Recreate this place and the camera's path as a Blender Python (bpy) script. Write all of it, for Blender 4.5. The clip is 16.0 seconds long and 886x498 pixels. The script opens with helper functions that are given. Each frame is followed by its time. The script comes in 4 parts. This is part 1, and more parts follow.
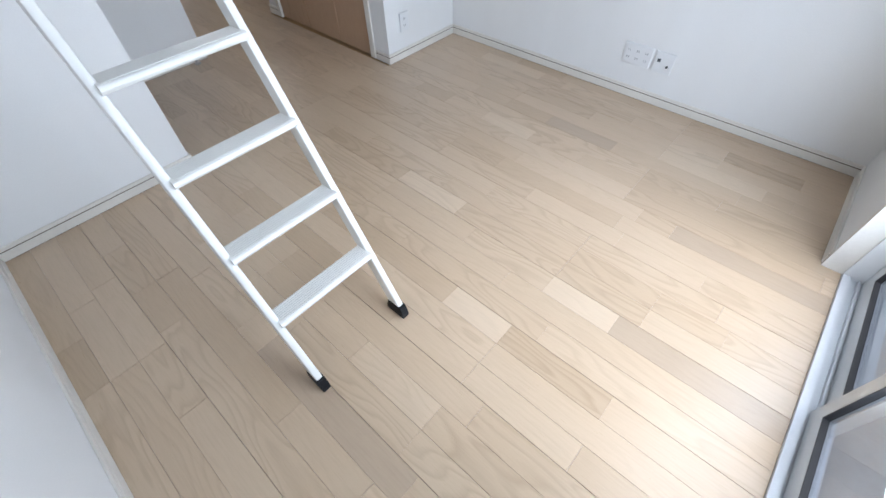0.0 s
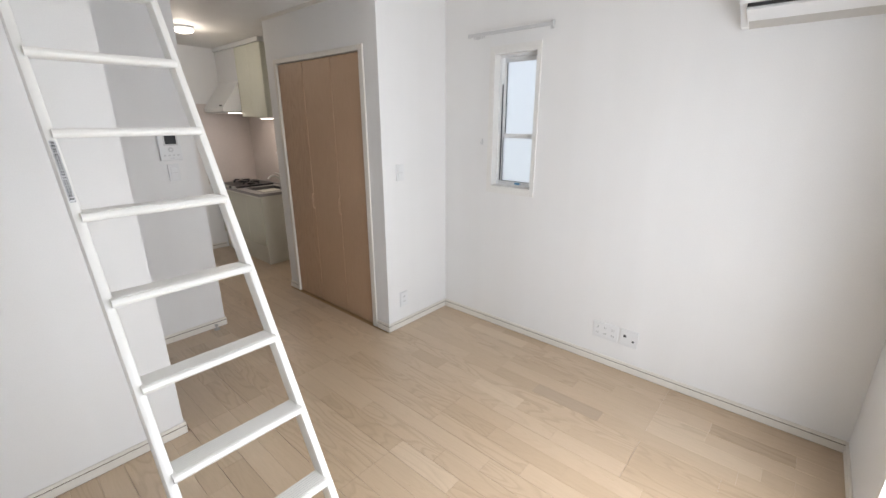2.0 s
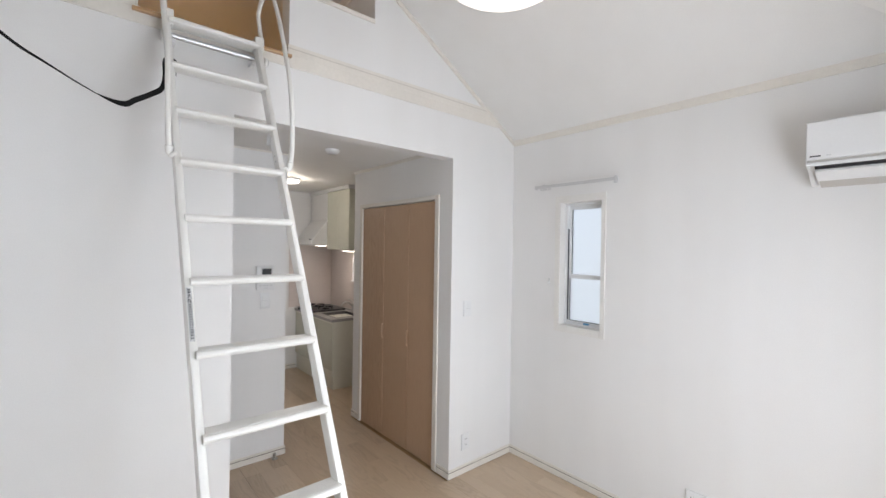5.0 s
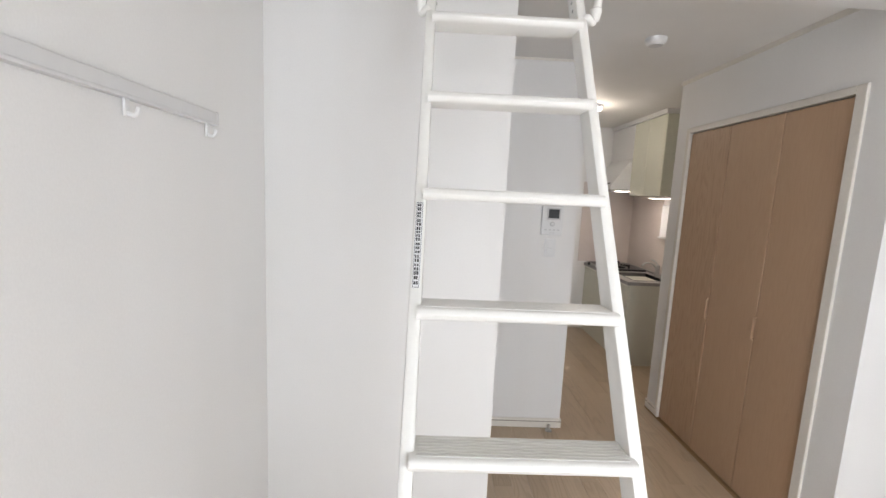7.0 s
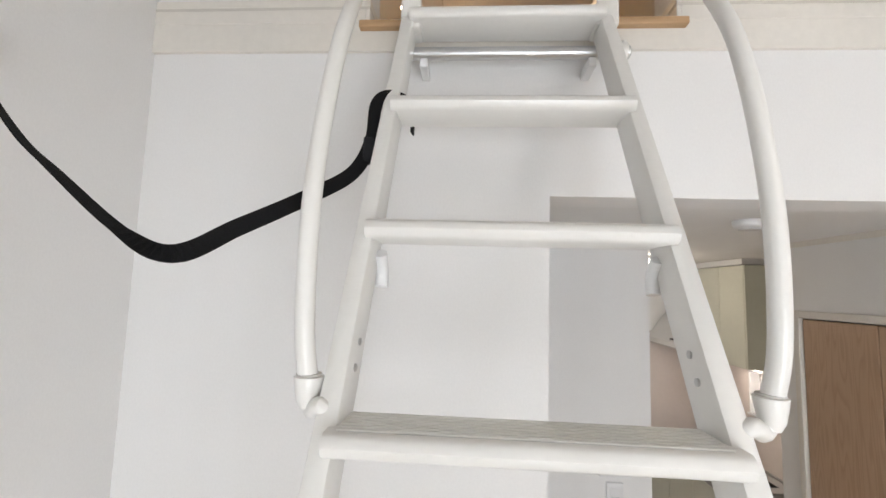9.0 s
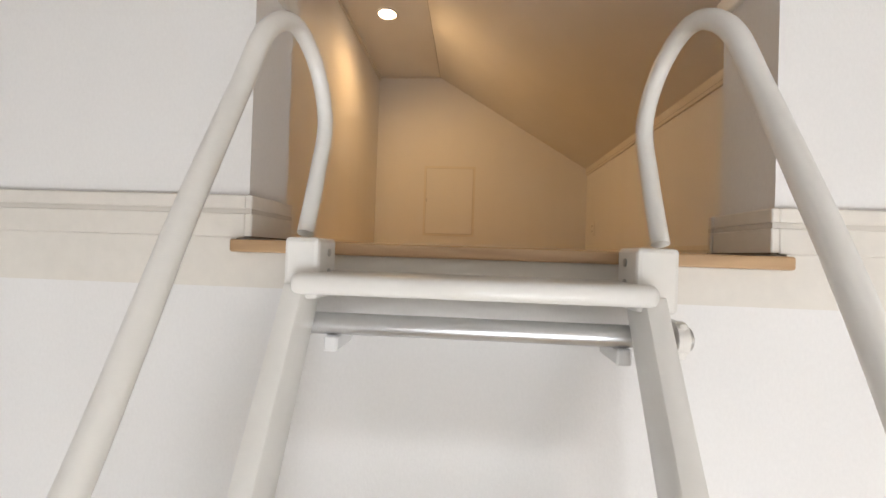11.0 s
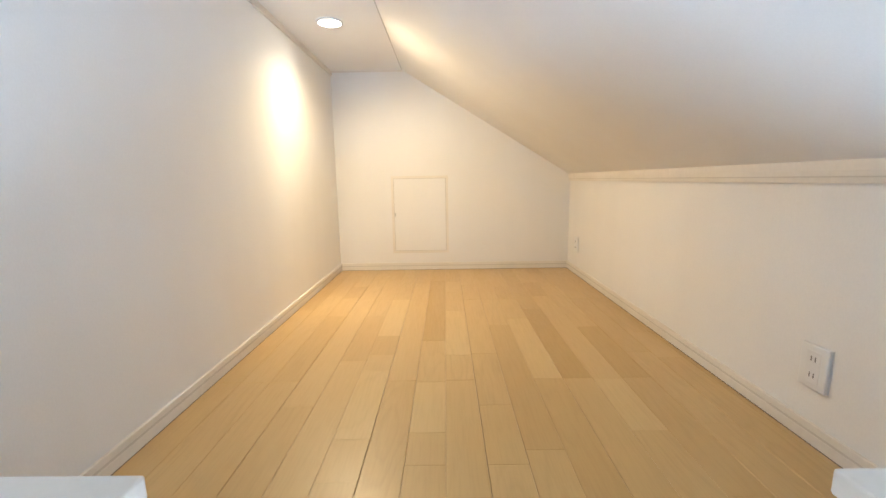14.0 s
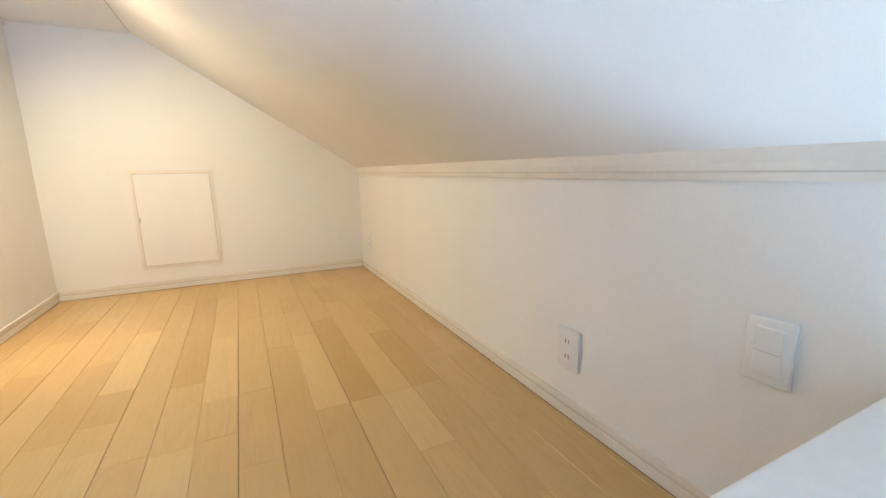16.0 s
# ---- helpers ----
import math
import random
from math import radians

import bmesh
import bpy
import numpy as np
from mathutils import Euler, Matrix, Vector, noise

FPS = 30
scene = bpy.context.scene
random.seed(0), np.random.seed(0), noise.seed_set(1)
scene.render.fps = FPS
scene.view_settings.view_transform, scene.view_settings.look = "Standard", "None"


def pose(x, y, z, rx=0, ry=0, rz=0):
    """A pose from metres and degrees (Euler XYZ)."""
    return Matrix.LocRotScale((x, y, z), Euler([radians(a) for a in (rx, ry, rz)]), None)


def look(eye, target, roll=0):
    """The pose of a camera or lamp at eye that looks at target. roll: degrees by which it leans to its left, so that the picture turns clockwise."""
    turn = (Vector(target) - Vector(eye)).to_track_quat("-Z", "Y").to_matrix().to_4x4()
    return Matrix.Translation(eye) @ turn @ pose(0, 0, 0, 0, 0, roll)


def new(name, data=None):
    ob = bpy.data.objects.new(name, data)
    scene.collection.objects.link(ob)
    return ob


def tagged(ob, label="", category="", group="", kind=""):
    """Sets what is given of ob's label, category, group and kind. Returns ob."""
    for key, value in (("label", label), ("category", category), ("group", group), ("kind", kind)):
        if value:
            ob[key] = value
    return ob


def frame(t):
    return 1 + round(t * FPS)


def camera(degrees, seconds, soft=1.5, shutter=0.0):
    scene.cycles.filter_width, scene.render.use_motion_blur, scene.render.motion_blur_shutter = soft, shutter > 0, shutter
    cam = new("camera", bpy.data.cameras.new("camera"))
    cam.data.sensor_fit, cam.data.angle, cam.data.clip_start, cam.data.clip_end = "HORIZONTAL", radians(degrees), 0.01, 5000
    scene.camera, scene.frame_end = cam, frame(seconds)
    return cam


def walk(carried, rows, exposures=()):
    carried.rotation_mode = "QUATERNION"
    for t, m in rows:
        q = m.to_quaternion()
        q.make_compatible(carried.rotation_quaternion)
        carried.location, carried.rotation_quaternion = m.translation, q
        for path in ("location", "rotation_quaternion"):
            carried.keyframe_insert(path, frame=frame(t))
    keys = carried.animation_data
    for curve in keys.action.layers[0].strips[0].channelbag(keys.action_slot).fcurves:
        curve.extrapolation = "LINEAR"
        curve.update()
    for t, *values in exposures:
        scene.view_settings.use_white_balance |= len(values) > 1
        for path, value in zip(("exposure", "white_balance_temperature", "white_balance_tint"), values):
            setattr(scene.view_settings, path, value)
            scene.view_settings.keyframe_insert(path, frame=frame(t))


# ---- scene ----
cam = camera(93.9, 16.0)
PATH = [
    (0, (-2.487, -2.151, 1.357), (-1.547, -1.274, -0.175), -1.7),
    (0.5, (-2.495, -2.157, 1.356), (-1.512, -1.239, -0.125), -1.9),
    (1, (-2.494, -2.157, 1.389), (-1.38, -1.143, 0.074), -1.5),
    (1.5, (-2.502, -2.17, 1.481), (-1.199, -1.024, 0.487), -0.8),
    (2, (-2.531, -2.196, 1.562), (-1.096, -0.936, 0.968), -0.1),
    (2.2, (-2.548, -2.207, 1.598), (-1.081, -0.92, 1.16), 0.3),
    (2.5, (-2.575, -2.22, 1.637), (-1.078, -0.91, 1.428), 0.6),
    (3, (-2.615, -2.247, 1.676), (-1.114, -0.93, 1.795), 0.8),
    (3.2, (-2.628, -2.26, 1.688), (-1.136, -0.947, 1.915), 0.8),
    (5.3, (-2.596, -2.157, 1.634), (-1.416, -0.549, 1.496), 1.0),
    (5.5, (-2.596, -2.107, 1.615), (-1.512, -0.444, 1.371), 1.4),
    (6, (-2.515, -1.97, 1.577), (-1.671, -0.191, 1.228), 2.3),
    (6.2, (-2.461, -1.912, 1.573), (-1.792, -0.062, 1.212), 3.0),
    (6.5, (-2.395, -1.792, 1.555), (-2.049, 0.143, 1.189), 2.4),
    (7, (-2.339, -1.506, 1.53), (-2.284, 0.476, 1.268), 2.6),
    (7.5, (-2.287, -1.24, 1.613), (-2.314, 0.759, 1.553), 4.4),
    (8, (-2.224, -1.047, 1.773), (-2.498, 0.934, 1.802), 3.6),
    (8.5, (-2.238, -0.932, 1.914), (-2.455, 1.051, 2.059), 2.8),
    (8.7, (-2.237, -0.89, 1.988), (-2.375, 1.096, 2.178), 2.0),
    (10.8, (-2.2, -0.541, 2.571), (-2.319, 1.455, 2.635), 1.1),
    (11, (-2.18, -0.52, 2.638), (-2.312, 1.475, 2.657), 1.9),
    (11.5, (-2.167, -0.468, 2.77), (-2.255, 1.53, 2.745), 0.3),
    (11.8, (-2.171, -0.432, 2.845), (-2.192, 1.567, 2.78), -1.0),
    (12, (-2.171, -0.398, 2.906), (-2.164, 1.599, 2.796), -1.5),
    (12.5, (-2.158, -0.313, 2.987), (-2.172, 1.677, 2.785), -0.6),
    (13, (-2.133, -0.288, 3.1), (-2.211, 1.695, 2.857), -0.7),
    (13.5, (-2.142, -0.279, 3.17), (-2.219, 1.702, 2.902), -1.3),
    (14, (-2.178, -0.225, 3.287), (-2.194, 1.747, 2.957), -0.9),
    (14.5, (-2.203, -0.21, 3.359), (-2.159, 1.758, 3.007), -1.2),
    (15, (-2.166, -0.182, 3.356), (-1.993, 1.783, 3.022), -1.2),
    (15.5, (-2.132, -0.14, 3.338), (-1.628, 1.764, 2.99), -1.3),
    (16, (-2.027, -0.056, 3.292), (-1.173, 1.713, 2.915), -1.1),
]
walk(cam, [(t, look(eye, target, roll)) for t, eye, target, roll in PATH],
     exposures=[(0, -0.10, 5950, 15.5), (1, -0.12, 6150, 16.5), (2, -0.04, 6900, 18.5), (3, -0.04, 7050, 19), (5.5, -0.05, 6750, 18.5), (7.0, 0.06, 7000, 19), (8.7, 0.12, 7050, 18.5),
                (10.8, 0.27, 7200, 19), (11.8, 0.60, 7550, 22), (12.4, 1.08, 6350, 16), (13.4, 1.55, 5550, 10.5), (14.5, 1.70, 5000, 7), (16, 1.68, 5050, 7)])

# ---- world and light ----
world = bpy.data.worlds.new("sky")
scene.world = world
world.use_nodes = True
wn = world.node_tree.nodes
sky = wn.new("ShaderNodeTexSky")
sky.sky_type = "NISHITA"
sky.sun_disc = False
sky.sun_elevation, sky.sun_rotation = radians(50), radians(200)
wn["Background"].inputs["Strength"].default_value = 0.14
world.node_tree.links.new(sky.outputs[0], wn["Background"].inputs["Color"])


def lamp(name, kind, m, energy, color, **kw):
    d = bpy.data.lights.new(name, kind)
    d.energy, d.color = energy, color
    for k, v in kw.items():
        if k == "size":
            if kind == "AREA":
                d.size = v
            else:
                d.shadow_soft_size = v
        elif k == "size_y":
            d.shape, d.size_y = "RECTANGLE", v
        elif k == "spot":
            d.spot_size, d.spot_blend = radians(v), 1.0
    ob = new(name, d)
    ob.matrix_world = m
    return ob


lamp("sun", "SUN", look((0, -10, 12), (0, 0, 0)), 0.8, (1.0, 0.96, 0.9)).data.angle = radians(20)
WINDOW_W, PENDANT_W, DOWN_W, KITCHEN_W = 39, 2.0, 7.6, 3.8
lamp("window_daylight", "AREA", look((-1.435, -2.735, 1.12), (-1.435, 0, 1.06)), WINDOW_W, (0.80, 0.92, 1.0), size=1.36, size_y=1.66)
lamp("pendant_bulb", "POINT", pose(-1.40, -1.12, 2.60), PENDANT_W, (1.0, 0.84, 0.64), size=0.16)
lamp("loft_bulb", "SPOT", look((-2.705, 1.84, 4.005), (-2.25, 1.97, 2.65)), DOWN_W * 4, (1.0, 0.67, 0.32), size=0.08, spot=172)
lamp("kitchen_bulb", "POINT", pose(-0.97, 2.25, 2.25), KITCHEN_W, (1.0, 0.95, 0.82), size=0.07)
lamp("under_cabinet_bulb", "AREA", look((-0.16, 2.42, 1.575), (-0.16, 2.42, 0)), 1.8, (1.0, 0.92, 0.82), size=0.05, size_y=0.4)


# ---- materials ----
def nodes_of(name):
    m = bpy.data.materials.new(name)
    m.use_nodes = True
    nt = m.node_tree
    return m, nt, nt.nodes["Principled BSDF"]


def mix_rgb(nt, a, b, fac, mode="MIX"):
    n = nt.nodes.new("ShaderNodeMix")
    n.data_type, n.blend_type = "RGBA", mode
    for i, v in ((0, fac), (6, a), (7, b)):
        if isinstance(v, (tuple, list)):
            n.inputs[i].default_value = (*v, 1) if len(v) == 3 else v
        elif isinstance(v, (int, float)):
            n.inputs[i].default_value = v
        else:
            nt.links.new(v, n.inputs[i])
    return n.outputs[2]


def noise_tex(nt, vec, scale, detail=3, rough=0.55):
    n = nt.nodes.new("ShaderNodeTexNoise")
    n.inputs["Scale"].default_value, n.inputs["Detail"].default_value, n.inputs["Roughness"].default_value = scale, detail, rough
    nt.links.new(vec, n.inputs["Vector"])
    return n.outputs["Fac"]


def ramp(nt, fac, stops):
    n = nt.nodes.new("ShaderNodeValToRGB")
    el = n.color_ramp.elements
    el[0].position, el[0].color = stops[0][0], (*stops[0][1], 1)
    el[1].position, el[1].color = stops[-1][0], (*stops[-1][1], 1)
    for p, c in stops[1:-1]:
        e = el.new(p)
        e.color = (*c, 1)
    nt.links.new(fac, n.inputs[0])
    return n.outputs[0]


def bump(nt, bsdf, height, strength, dist):
    n = nt.nodes.new("ShaderNodeBump")
    n.inputs["Strength"].default_value, n.inputs["Distance"].default_value = strength, dist
    nt.links.new(height, n.inputs["Height"])
    nt.links.new(n.outputs[0], bsdf.inputs["Normal"])


def place(nt, scale=(1, 1, 1), shift=None):
    g = nt.nodes.new("ShaderNodeNewGeometry")
    mp = nt.nodes.new("ShaderNodeMapping")
    mp.inputs["Scale"].default_value = scale
    nt.links.new(g.outputs["Position"], mp.inputs["Vector"])
    if shift is not None:
        nt.links.new(shift, mp.inputs["Location"])
    return mp.outputs[0]


def plain(name, color, rough=0.5, metal=0.0, grain=0.04, scale=30, relief=0.0, coat=0.0):
    """Painted, moulded or metal surface with faint blotches and fine grain."""
    m, nt, b = nodes_of(name)
    v = place(nt)
    f1 = noise_tex(nt, v, 2.3, 2)
    f2 = noise_tex(nt, v, scale, 4)
    dark = tuple(c * (1 - grain) for c in color)
    lite = tuple(min(1, c * (1 + grain * 0.6)) for c in color)
    c1 = ramp(nt, f1, [(0.35, dark), (0.65, lite)])
    c2 = ramp(nt, f2, [(0.3, (1 - grain, ) * 3), (0.7, (1, 1, 1))])
    nt.links.new(mix_rgb(nt, c1, c2, 1.0, "MULTIPLY"), b.inputs["Base Color"])
    b.inputs["Roughness"].default_value, b.inputs["Metallic"].default_value = rough, metal
    b.inputs["Coat Weight"].default_value = coat
    if relief:
        bump(nt, b, f2, relief, 0.002)
    return m


def wallpaper(name, color):
    """Embossed vinyl wallpaper: woven relief with faint vertical drops."""
    m, nt, b = nodes_of(name)
    v = place(nt)
    f1 = noise_tex(nt, v, 1.1, 3)
    f2 = noise_tex(nt, place(nt, (260, 260, 150)), 1.0, 3, 0.7)
    f3 = noise_tex(nt, place(nt, (1.4, 1.4, 0.12)), 3.0, 2)
    c1 = ramp(nt, f1, [(0.3, tuple(c * 0.965 for c in color)), (0.7, color)])
    c2 = ramp(nt, f3, [(0.3, (0.975, 0.972, 0.968)), (0.65, (1, 1, 1))])
    c3 = ramp(nt, f2, [(0.25, (0.955, 0.955, 0.955)), (0.7, (1, 1, 1))])
    c = mix_rgb(nt, mix_rgb(nt, c1, c2, 1.0, "MULTIPLY"), c3, 1.0, "MULTIPLY")
    nt.links.new(c, b.inputs["Base Color"])
    b.inputs["Roughness"].default_value = 0.62
    b.inputs["Specular IOR Level"].default_value = 0.35
    bump(nt, b, f2, 0.22, 0.0012)
    return m


def wood(name, light, mid, dark, along="y", rough=0.38, vary=1.0, fine=1.0, coat=0.15, fig=1.0):
    """Lacquered wood with long grain, cathedral figure and a tone of its own per piece."""
    m, nt, b = nodes_of(name)
    info = nt.nodes.new("ShaderNodeObjectInfo")
    rnd = info.outputs["Random"]
    comb = nt.nodes.new("ShaderNodeCombineXYZ")
    for i, k in enumerate((7.3, 41.0, 3.1)):
        mu = nt.nodes.new("ShaderNodeMath")
        mu.operation = "MULTIPLY"
        mu.inputs[1].default_value = k * vary
        nt.links.new(rnd, mu.inputs[0])
        nt.links.new(mu.outputs[0], comb.inputs[i])
    sc = {"y": (1, 0.05, 1), "x": (0.05, 1, 1), "z": (1, 1, 0.05)}[along]
    fc = {"y": (1, 0.16, 1), "x": (0.16, 1, 1), "z": (1, 1, 0.10)}[along]
    figure = noise_tex(nt, place(nt, fc, comb.outputs[0]), 10.0 * fine, 1.5, 0.4)
    w = nt.nodes.new("ShaderNodeMath")
    w.operation = "MULTIPLY"
    w.inputs[1].default_value = 11.0
    nt.links.new(figure, w.inputs[0])
    fr = nt.nodes.new("ShaderNodeMath")
    fr.operation = "FRACT"
    nt.links.new(w.outputs[0], fr.inputs[0])
    rings = ramp(nt, fr.outputs[0], [(0.0, (0.84, 0.815, 0.785)), (0.2, (1, 1, 1)), (0.65, (0.985, 0.98, 0.975)), (1.0, (0.84, 0.815, 0.785))])
    pores = noise_tex(nt, place(nt, tuple(s * (1 if s < 1 else 1) for s in sc), comb.outputs[0]), 160 * fine, 3, 0.7)
    pc = ramp(nt, pores, [(0.35, (0.90, 0.885, 0.87)), (0.55, (1, 1, 1))])
    tone = ramp(nt, rnd, [(0.0, dark), (0.22, mid), (0.6, tuple((a + c) / 2 for a, c in zip(mid, light))), (1.0, light)])
    pick = nt.nodes.new("ShaderNodeMath")
    pick.operation = "PINGPONG"
    pick.inputs[1].default_value = 0.09
    nt.links.new(rnd, pick.inputs[0])
    much = ramp(nt, pick.outputs[0], [(0.0, (0.95 * fig,) * 3), (0.03, (0.75 * fig,) * 3), (0.05, (0.22 * fig,) * 3), (0.09, (0.12 * fig,) * 3)])
    c = mix_rgb(nt, tone, rings, much, "MULTIPLY")
    c = mix_rgb(nt, c, pc, 0.5, "MULTIPLY")
    big = ramp(nt, noise_tex(nt, place(nt), 1.3, 2), [(0.3, (0.96, 0.955, 0.95)), (0.7, (1, 1, 1))])
    c = mix_rgb(nt, c, big, 1.0, "MULTIPLY")
    nt.links.new(c, b.inputs["Base Color"])
    rr = ramp(nt, pores, [(0.3, (rough + 0.1,) * 3), (0.7, (rough,) * 3)])
    nt.links.new(rr, b.inputs["Roughness"])
    b.inputs["Coat Weight"].default_value, b.inputs["Coat Roughness"].default_value = coat, 0.3
    bump(nt, b, pores, 0.10, 0.0008)
    return m


def glass(name, rough=0.0, tint=(1, 1, 1)):
    m, nt, b = nodes_of(name)
    b.inputs["Base Color"].default_value = (*tint, 1)
    b.inputs["Transmission Weight"].default_value = 1.0
    b.inputs["Roughness"].default_value = rough
    b.inputs["IOR"].default_value = 1.45
    return m


def glow(name, color, strength):
    m, nt, b = nodes_of(name)
    b.inputs["Base Color"].default_value = (*color, 1)
    b.inputs["Emission Color"].default_value = (*color, 1)
    b.inputs["Emission Strength"].default_value = strength
    return m


PAPER = wallpaper("white_wallpaper", (0.83, 0.825, 0.815))
CEIL = wallpaper("white_ceiling_paper", (0.82, 0.815, 0.80))
TRIM = plain("ivory_trim", (0.77, 0.735, 0.675), 0.42, grain=0.05, scale=60)
# dark colour that stands in for shade inside the skirting grooves
GROOVE = plain("groove_shadow_gap", (0.20, 0.165, 0.13), 0.8)
OAK = wood("whitened_oak_floor", (0.60, 0.462, 0.325), (0.555, 0.418, 0.286), (0.50, 0.370, 0.246), rough=0.27, coat=0.55)
OAK_DARK = wood("whitened_oak_dark_strip", (0.475, 0.360, 0.255), (0.465, 0.352, 0.248), (0.455, 0.343, 0.240), rough=0.27, coat=0.55)
OAK_PALE = wood("whitened_oak_pale_strip", (0.64, 0.505, 0.365), (0.63, 0.495, 0.355), (0.615, 0.482, 0.345), rough=0.27, coat=0.55)
MAPLE_PALE = wood("honey_oak_pale_strip", (0.61, 0.442, 0.190), (0.60, 0.432, 0.184), (0.59, 0.424, 0.178), rough=0.30, fig=0.3)
MAPLE_DARK = wood("honey_oak_dark_strip", (0.49, 0.325, 0.114), (0.48, 0.318, 0.110), (0.47, 0.310, 0.106), rough=0.30, fig=0.3)
MAPLE = wood("honey_oak_loft_floor", (0.57, 0.400, 0.166), (0.545, 0.375, 0.148), (0.505, 0.340, 0.128), rough=0.30, fig=0.45)
CLOSET = wood("walnut_print_closet", (0.515, 0.342, 0.220), (0.505, 0.333, 0.213), (0.49, 0.322, 0.205), along="z", rough=0.42, fine=1.6)
SILLWOOD = wood("pinkish_oak_sill", (0.54, 0.345, 0.19), (0.525, 0.335, 0.183), (0.51, 0.325, 0.176), along="x", rough=0.4)
SUB = plain("brown_subfloor", (0.44, 0.29, 0.16), 0.9)
PALEALU = plain("pale_anodised_frame", (0.70, 0.72, 0.74), 0.38, 0.1, grain=0.04, scale=120)
INSERT = plain("grey_tread_groove", (0.57, 0.57, 0.56), 0.5)
WHITE = plain("white_lacquered_metal", (0.80, 0.79, 0.755), 0.30, grain=0.025, scale=90, coat=0.2)
PLASTIC = plain("white_plastic", (0.77, 0.775, 0.775), 0.35, grain=0.02, scale=120)
GREYPL = plain("pale_grey_plastic", (0.60, 0.60, 0.60), 0.4, grain=0.03)
BLACK = plain("black_rubber", (0.018, 0.018, 0.02), 0.6, grain=0.2, scale=200, relief=0.2)
WEB = plain("black_webbing", (0.012, 0.012, 0.013), 0.85, grain=0.3, scale=500, relief=0.5)
for dm in (BLACK, WEB):
    dm.node_tree.nodes["Principled BSDF"].inputs["Specular IOR Level"].default_value = 0.15
STEEL = plain("brushed_steel", (0.55, 0.55, 0.54), 0.28, 1.0, grain=0.05, scale=150)
# steel darkened so its colour stands in for dark reflections in the bowl
SINK = plain("sink_steel_dark_reflections", (0.16, 0.16, 0.165), 0.3, 0.8, grain=0.05, scale=150)
ALU = plain("silver_aluminium", (0.62, 0.63, 0.64), 0.30, 1.0, grain=0.04, scale=140)
CREAM = plain("cream_kitchen_laminate", (0.66, 0.67, 0.57), 0.25, grain=0.03, coat=0.3)
CREAMSIDE = plain("pale_kitchen_side", (0.66, 0.65, 0.57), 0.4, grain=0.03)
PANEL = plain("pink_kitchen_panel", (0.70, 0.63, 0.595), 0.22, grain=0.03)
COUNTER = plain("grey_stone_counter", (0.33, 0.32, 0.31), 0.3, grain=0.12, scale=200)
DARK = plain("black_enamel", (0.02, 0.02, 0.022), 0.3, grain=0.1)
INK = plain("dark_print", (0.06, 0.06, 0.065), 0.6, grain=0.1)
SCREEN = plain("dark_screen", (0.05, 0.055, 0.06), 0.12)
BLUE = plain("blue_plastic", (0.03, 0.28, 0.52), 0.4)
# duller than the trim: faint groove shade put into colour, nearly flush
PALEGROOVE = plain("pale_groove", (0.63, 0.595, 0.54), 0.6)
WINTRIM = plain("off_white_casing", (0.80, 0.785, 0.755), 0.4, grain=0.04, scale=60)
PALERAIL = plain("pale_grey_channel", (0.70, 0.70, 0.70), 0.4, grain=0.03)
GREYTRIM = plain("grey_inner_moulding", (0.52, 0.50, 0.47), 0.6)
HOLE = plain("socket_slot", (0.16, 0.16, 0.16), 0.8)
FROST = glass("frosted_glass", 0.45, (0.97, 0.99, 1.0))
CLEAR = glass("clear_glass", 0.0, (0.97, 0.99, 0.985))
SHADE = glow("lit_white_shade", (1.0, 0.97, 0.92), 0.9)
BULB = glow("lit_downlight", (1.0, 0.80, 0.52), 14.0)
KGLOW = glow("lit_kitchen_globe", (1.0, 0.96, 0.86), 7.0)
STRIP = glow("lit_strip", (1.0, 0.93, 0.84), 9.0)
OUTSIDE = glow("bright_sky_backdrop", (0.86, 0.95, 1.0), 0.43)
SIDING = plain("pale_siding", (0.82, 0.83, 0.83), 0.6)
DECK = plain("grey_balcony_deck", (0.45, 0.47, 0.48), 0.6, grain=0.08)


# ---- mesh helpers ----
def add_box(bm, x0, x1, y0, y1, z0, z1, bevel=0.0, seg=1):
    r = bmesh.ops.create_cube(bm, size=1.0, matrix=Matrix.Translation(((x0 + x1) / 2, (y0 + y1) / 2, (z0 + z1) / 2)) @ Matrix.Diagonal((x1 - x0, y1 - y0, z1 - z0, 1)))
    if bevel:
        es = list({e for v in r["verts"] for e in v.link_edges})
        bmesh.ops.bevel(bm, geom=es, offset=bevel, segments=seg, affect="EDGES", profile=0.5)
    return bm


def box(x0, x1, y0, y1, z0, z1, bevel=0.0, seg=1):
    return add_box(bmesh.new(), min(x0, x1), max(x0, x1), min(y0, y1), max(y0, y1), min(z0, z1), max(z0, z1), bevel, seg)


def boxes(*rows):
    bm = bmesh.new()
    for r in rows:
        add_box(bm, *r)
    return bm


def prism(profile, axis, a, b):
    """Extrude a closed outline along an axis. profile: pairs of the two other coordinates, in order."""
    bm = bmesh.new()

    def at(p, s):
        return {"x": (s, p[0], p[1]), "y": (p[0], s, p[1]), "z": (p[0], p[1], s)}[axis]
    va = [bm.verts.new(at(p, a)) for p in profile]
    vb = [bm.verts.new(at(p, b)) for p in profile]
    n = len(profile)
    bm.faces.new(va)
    bm.faces.new(list(reversed(vb)))
    for i in range(n):
        bm.faces.new((va[i], vb[i], vb[(i + 1) % n], va[(i + 1) % n]))
    bmesh.ops.recalc_face_normals(bm, faces=bm.faces[:])
    return bm


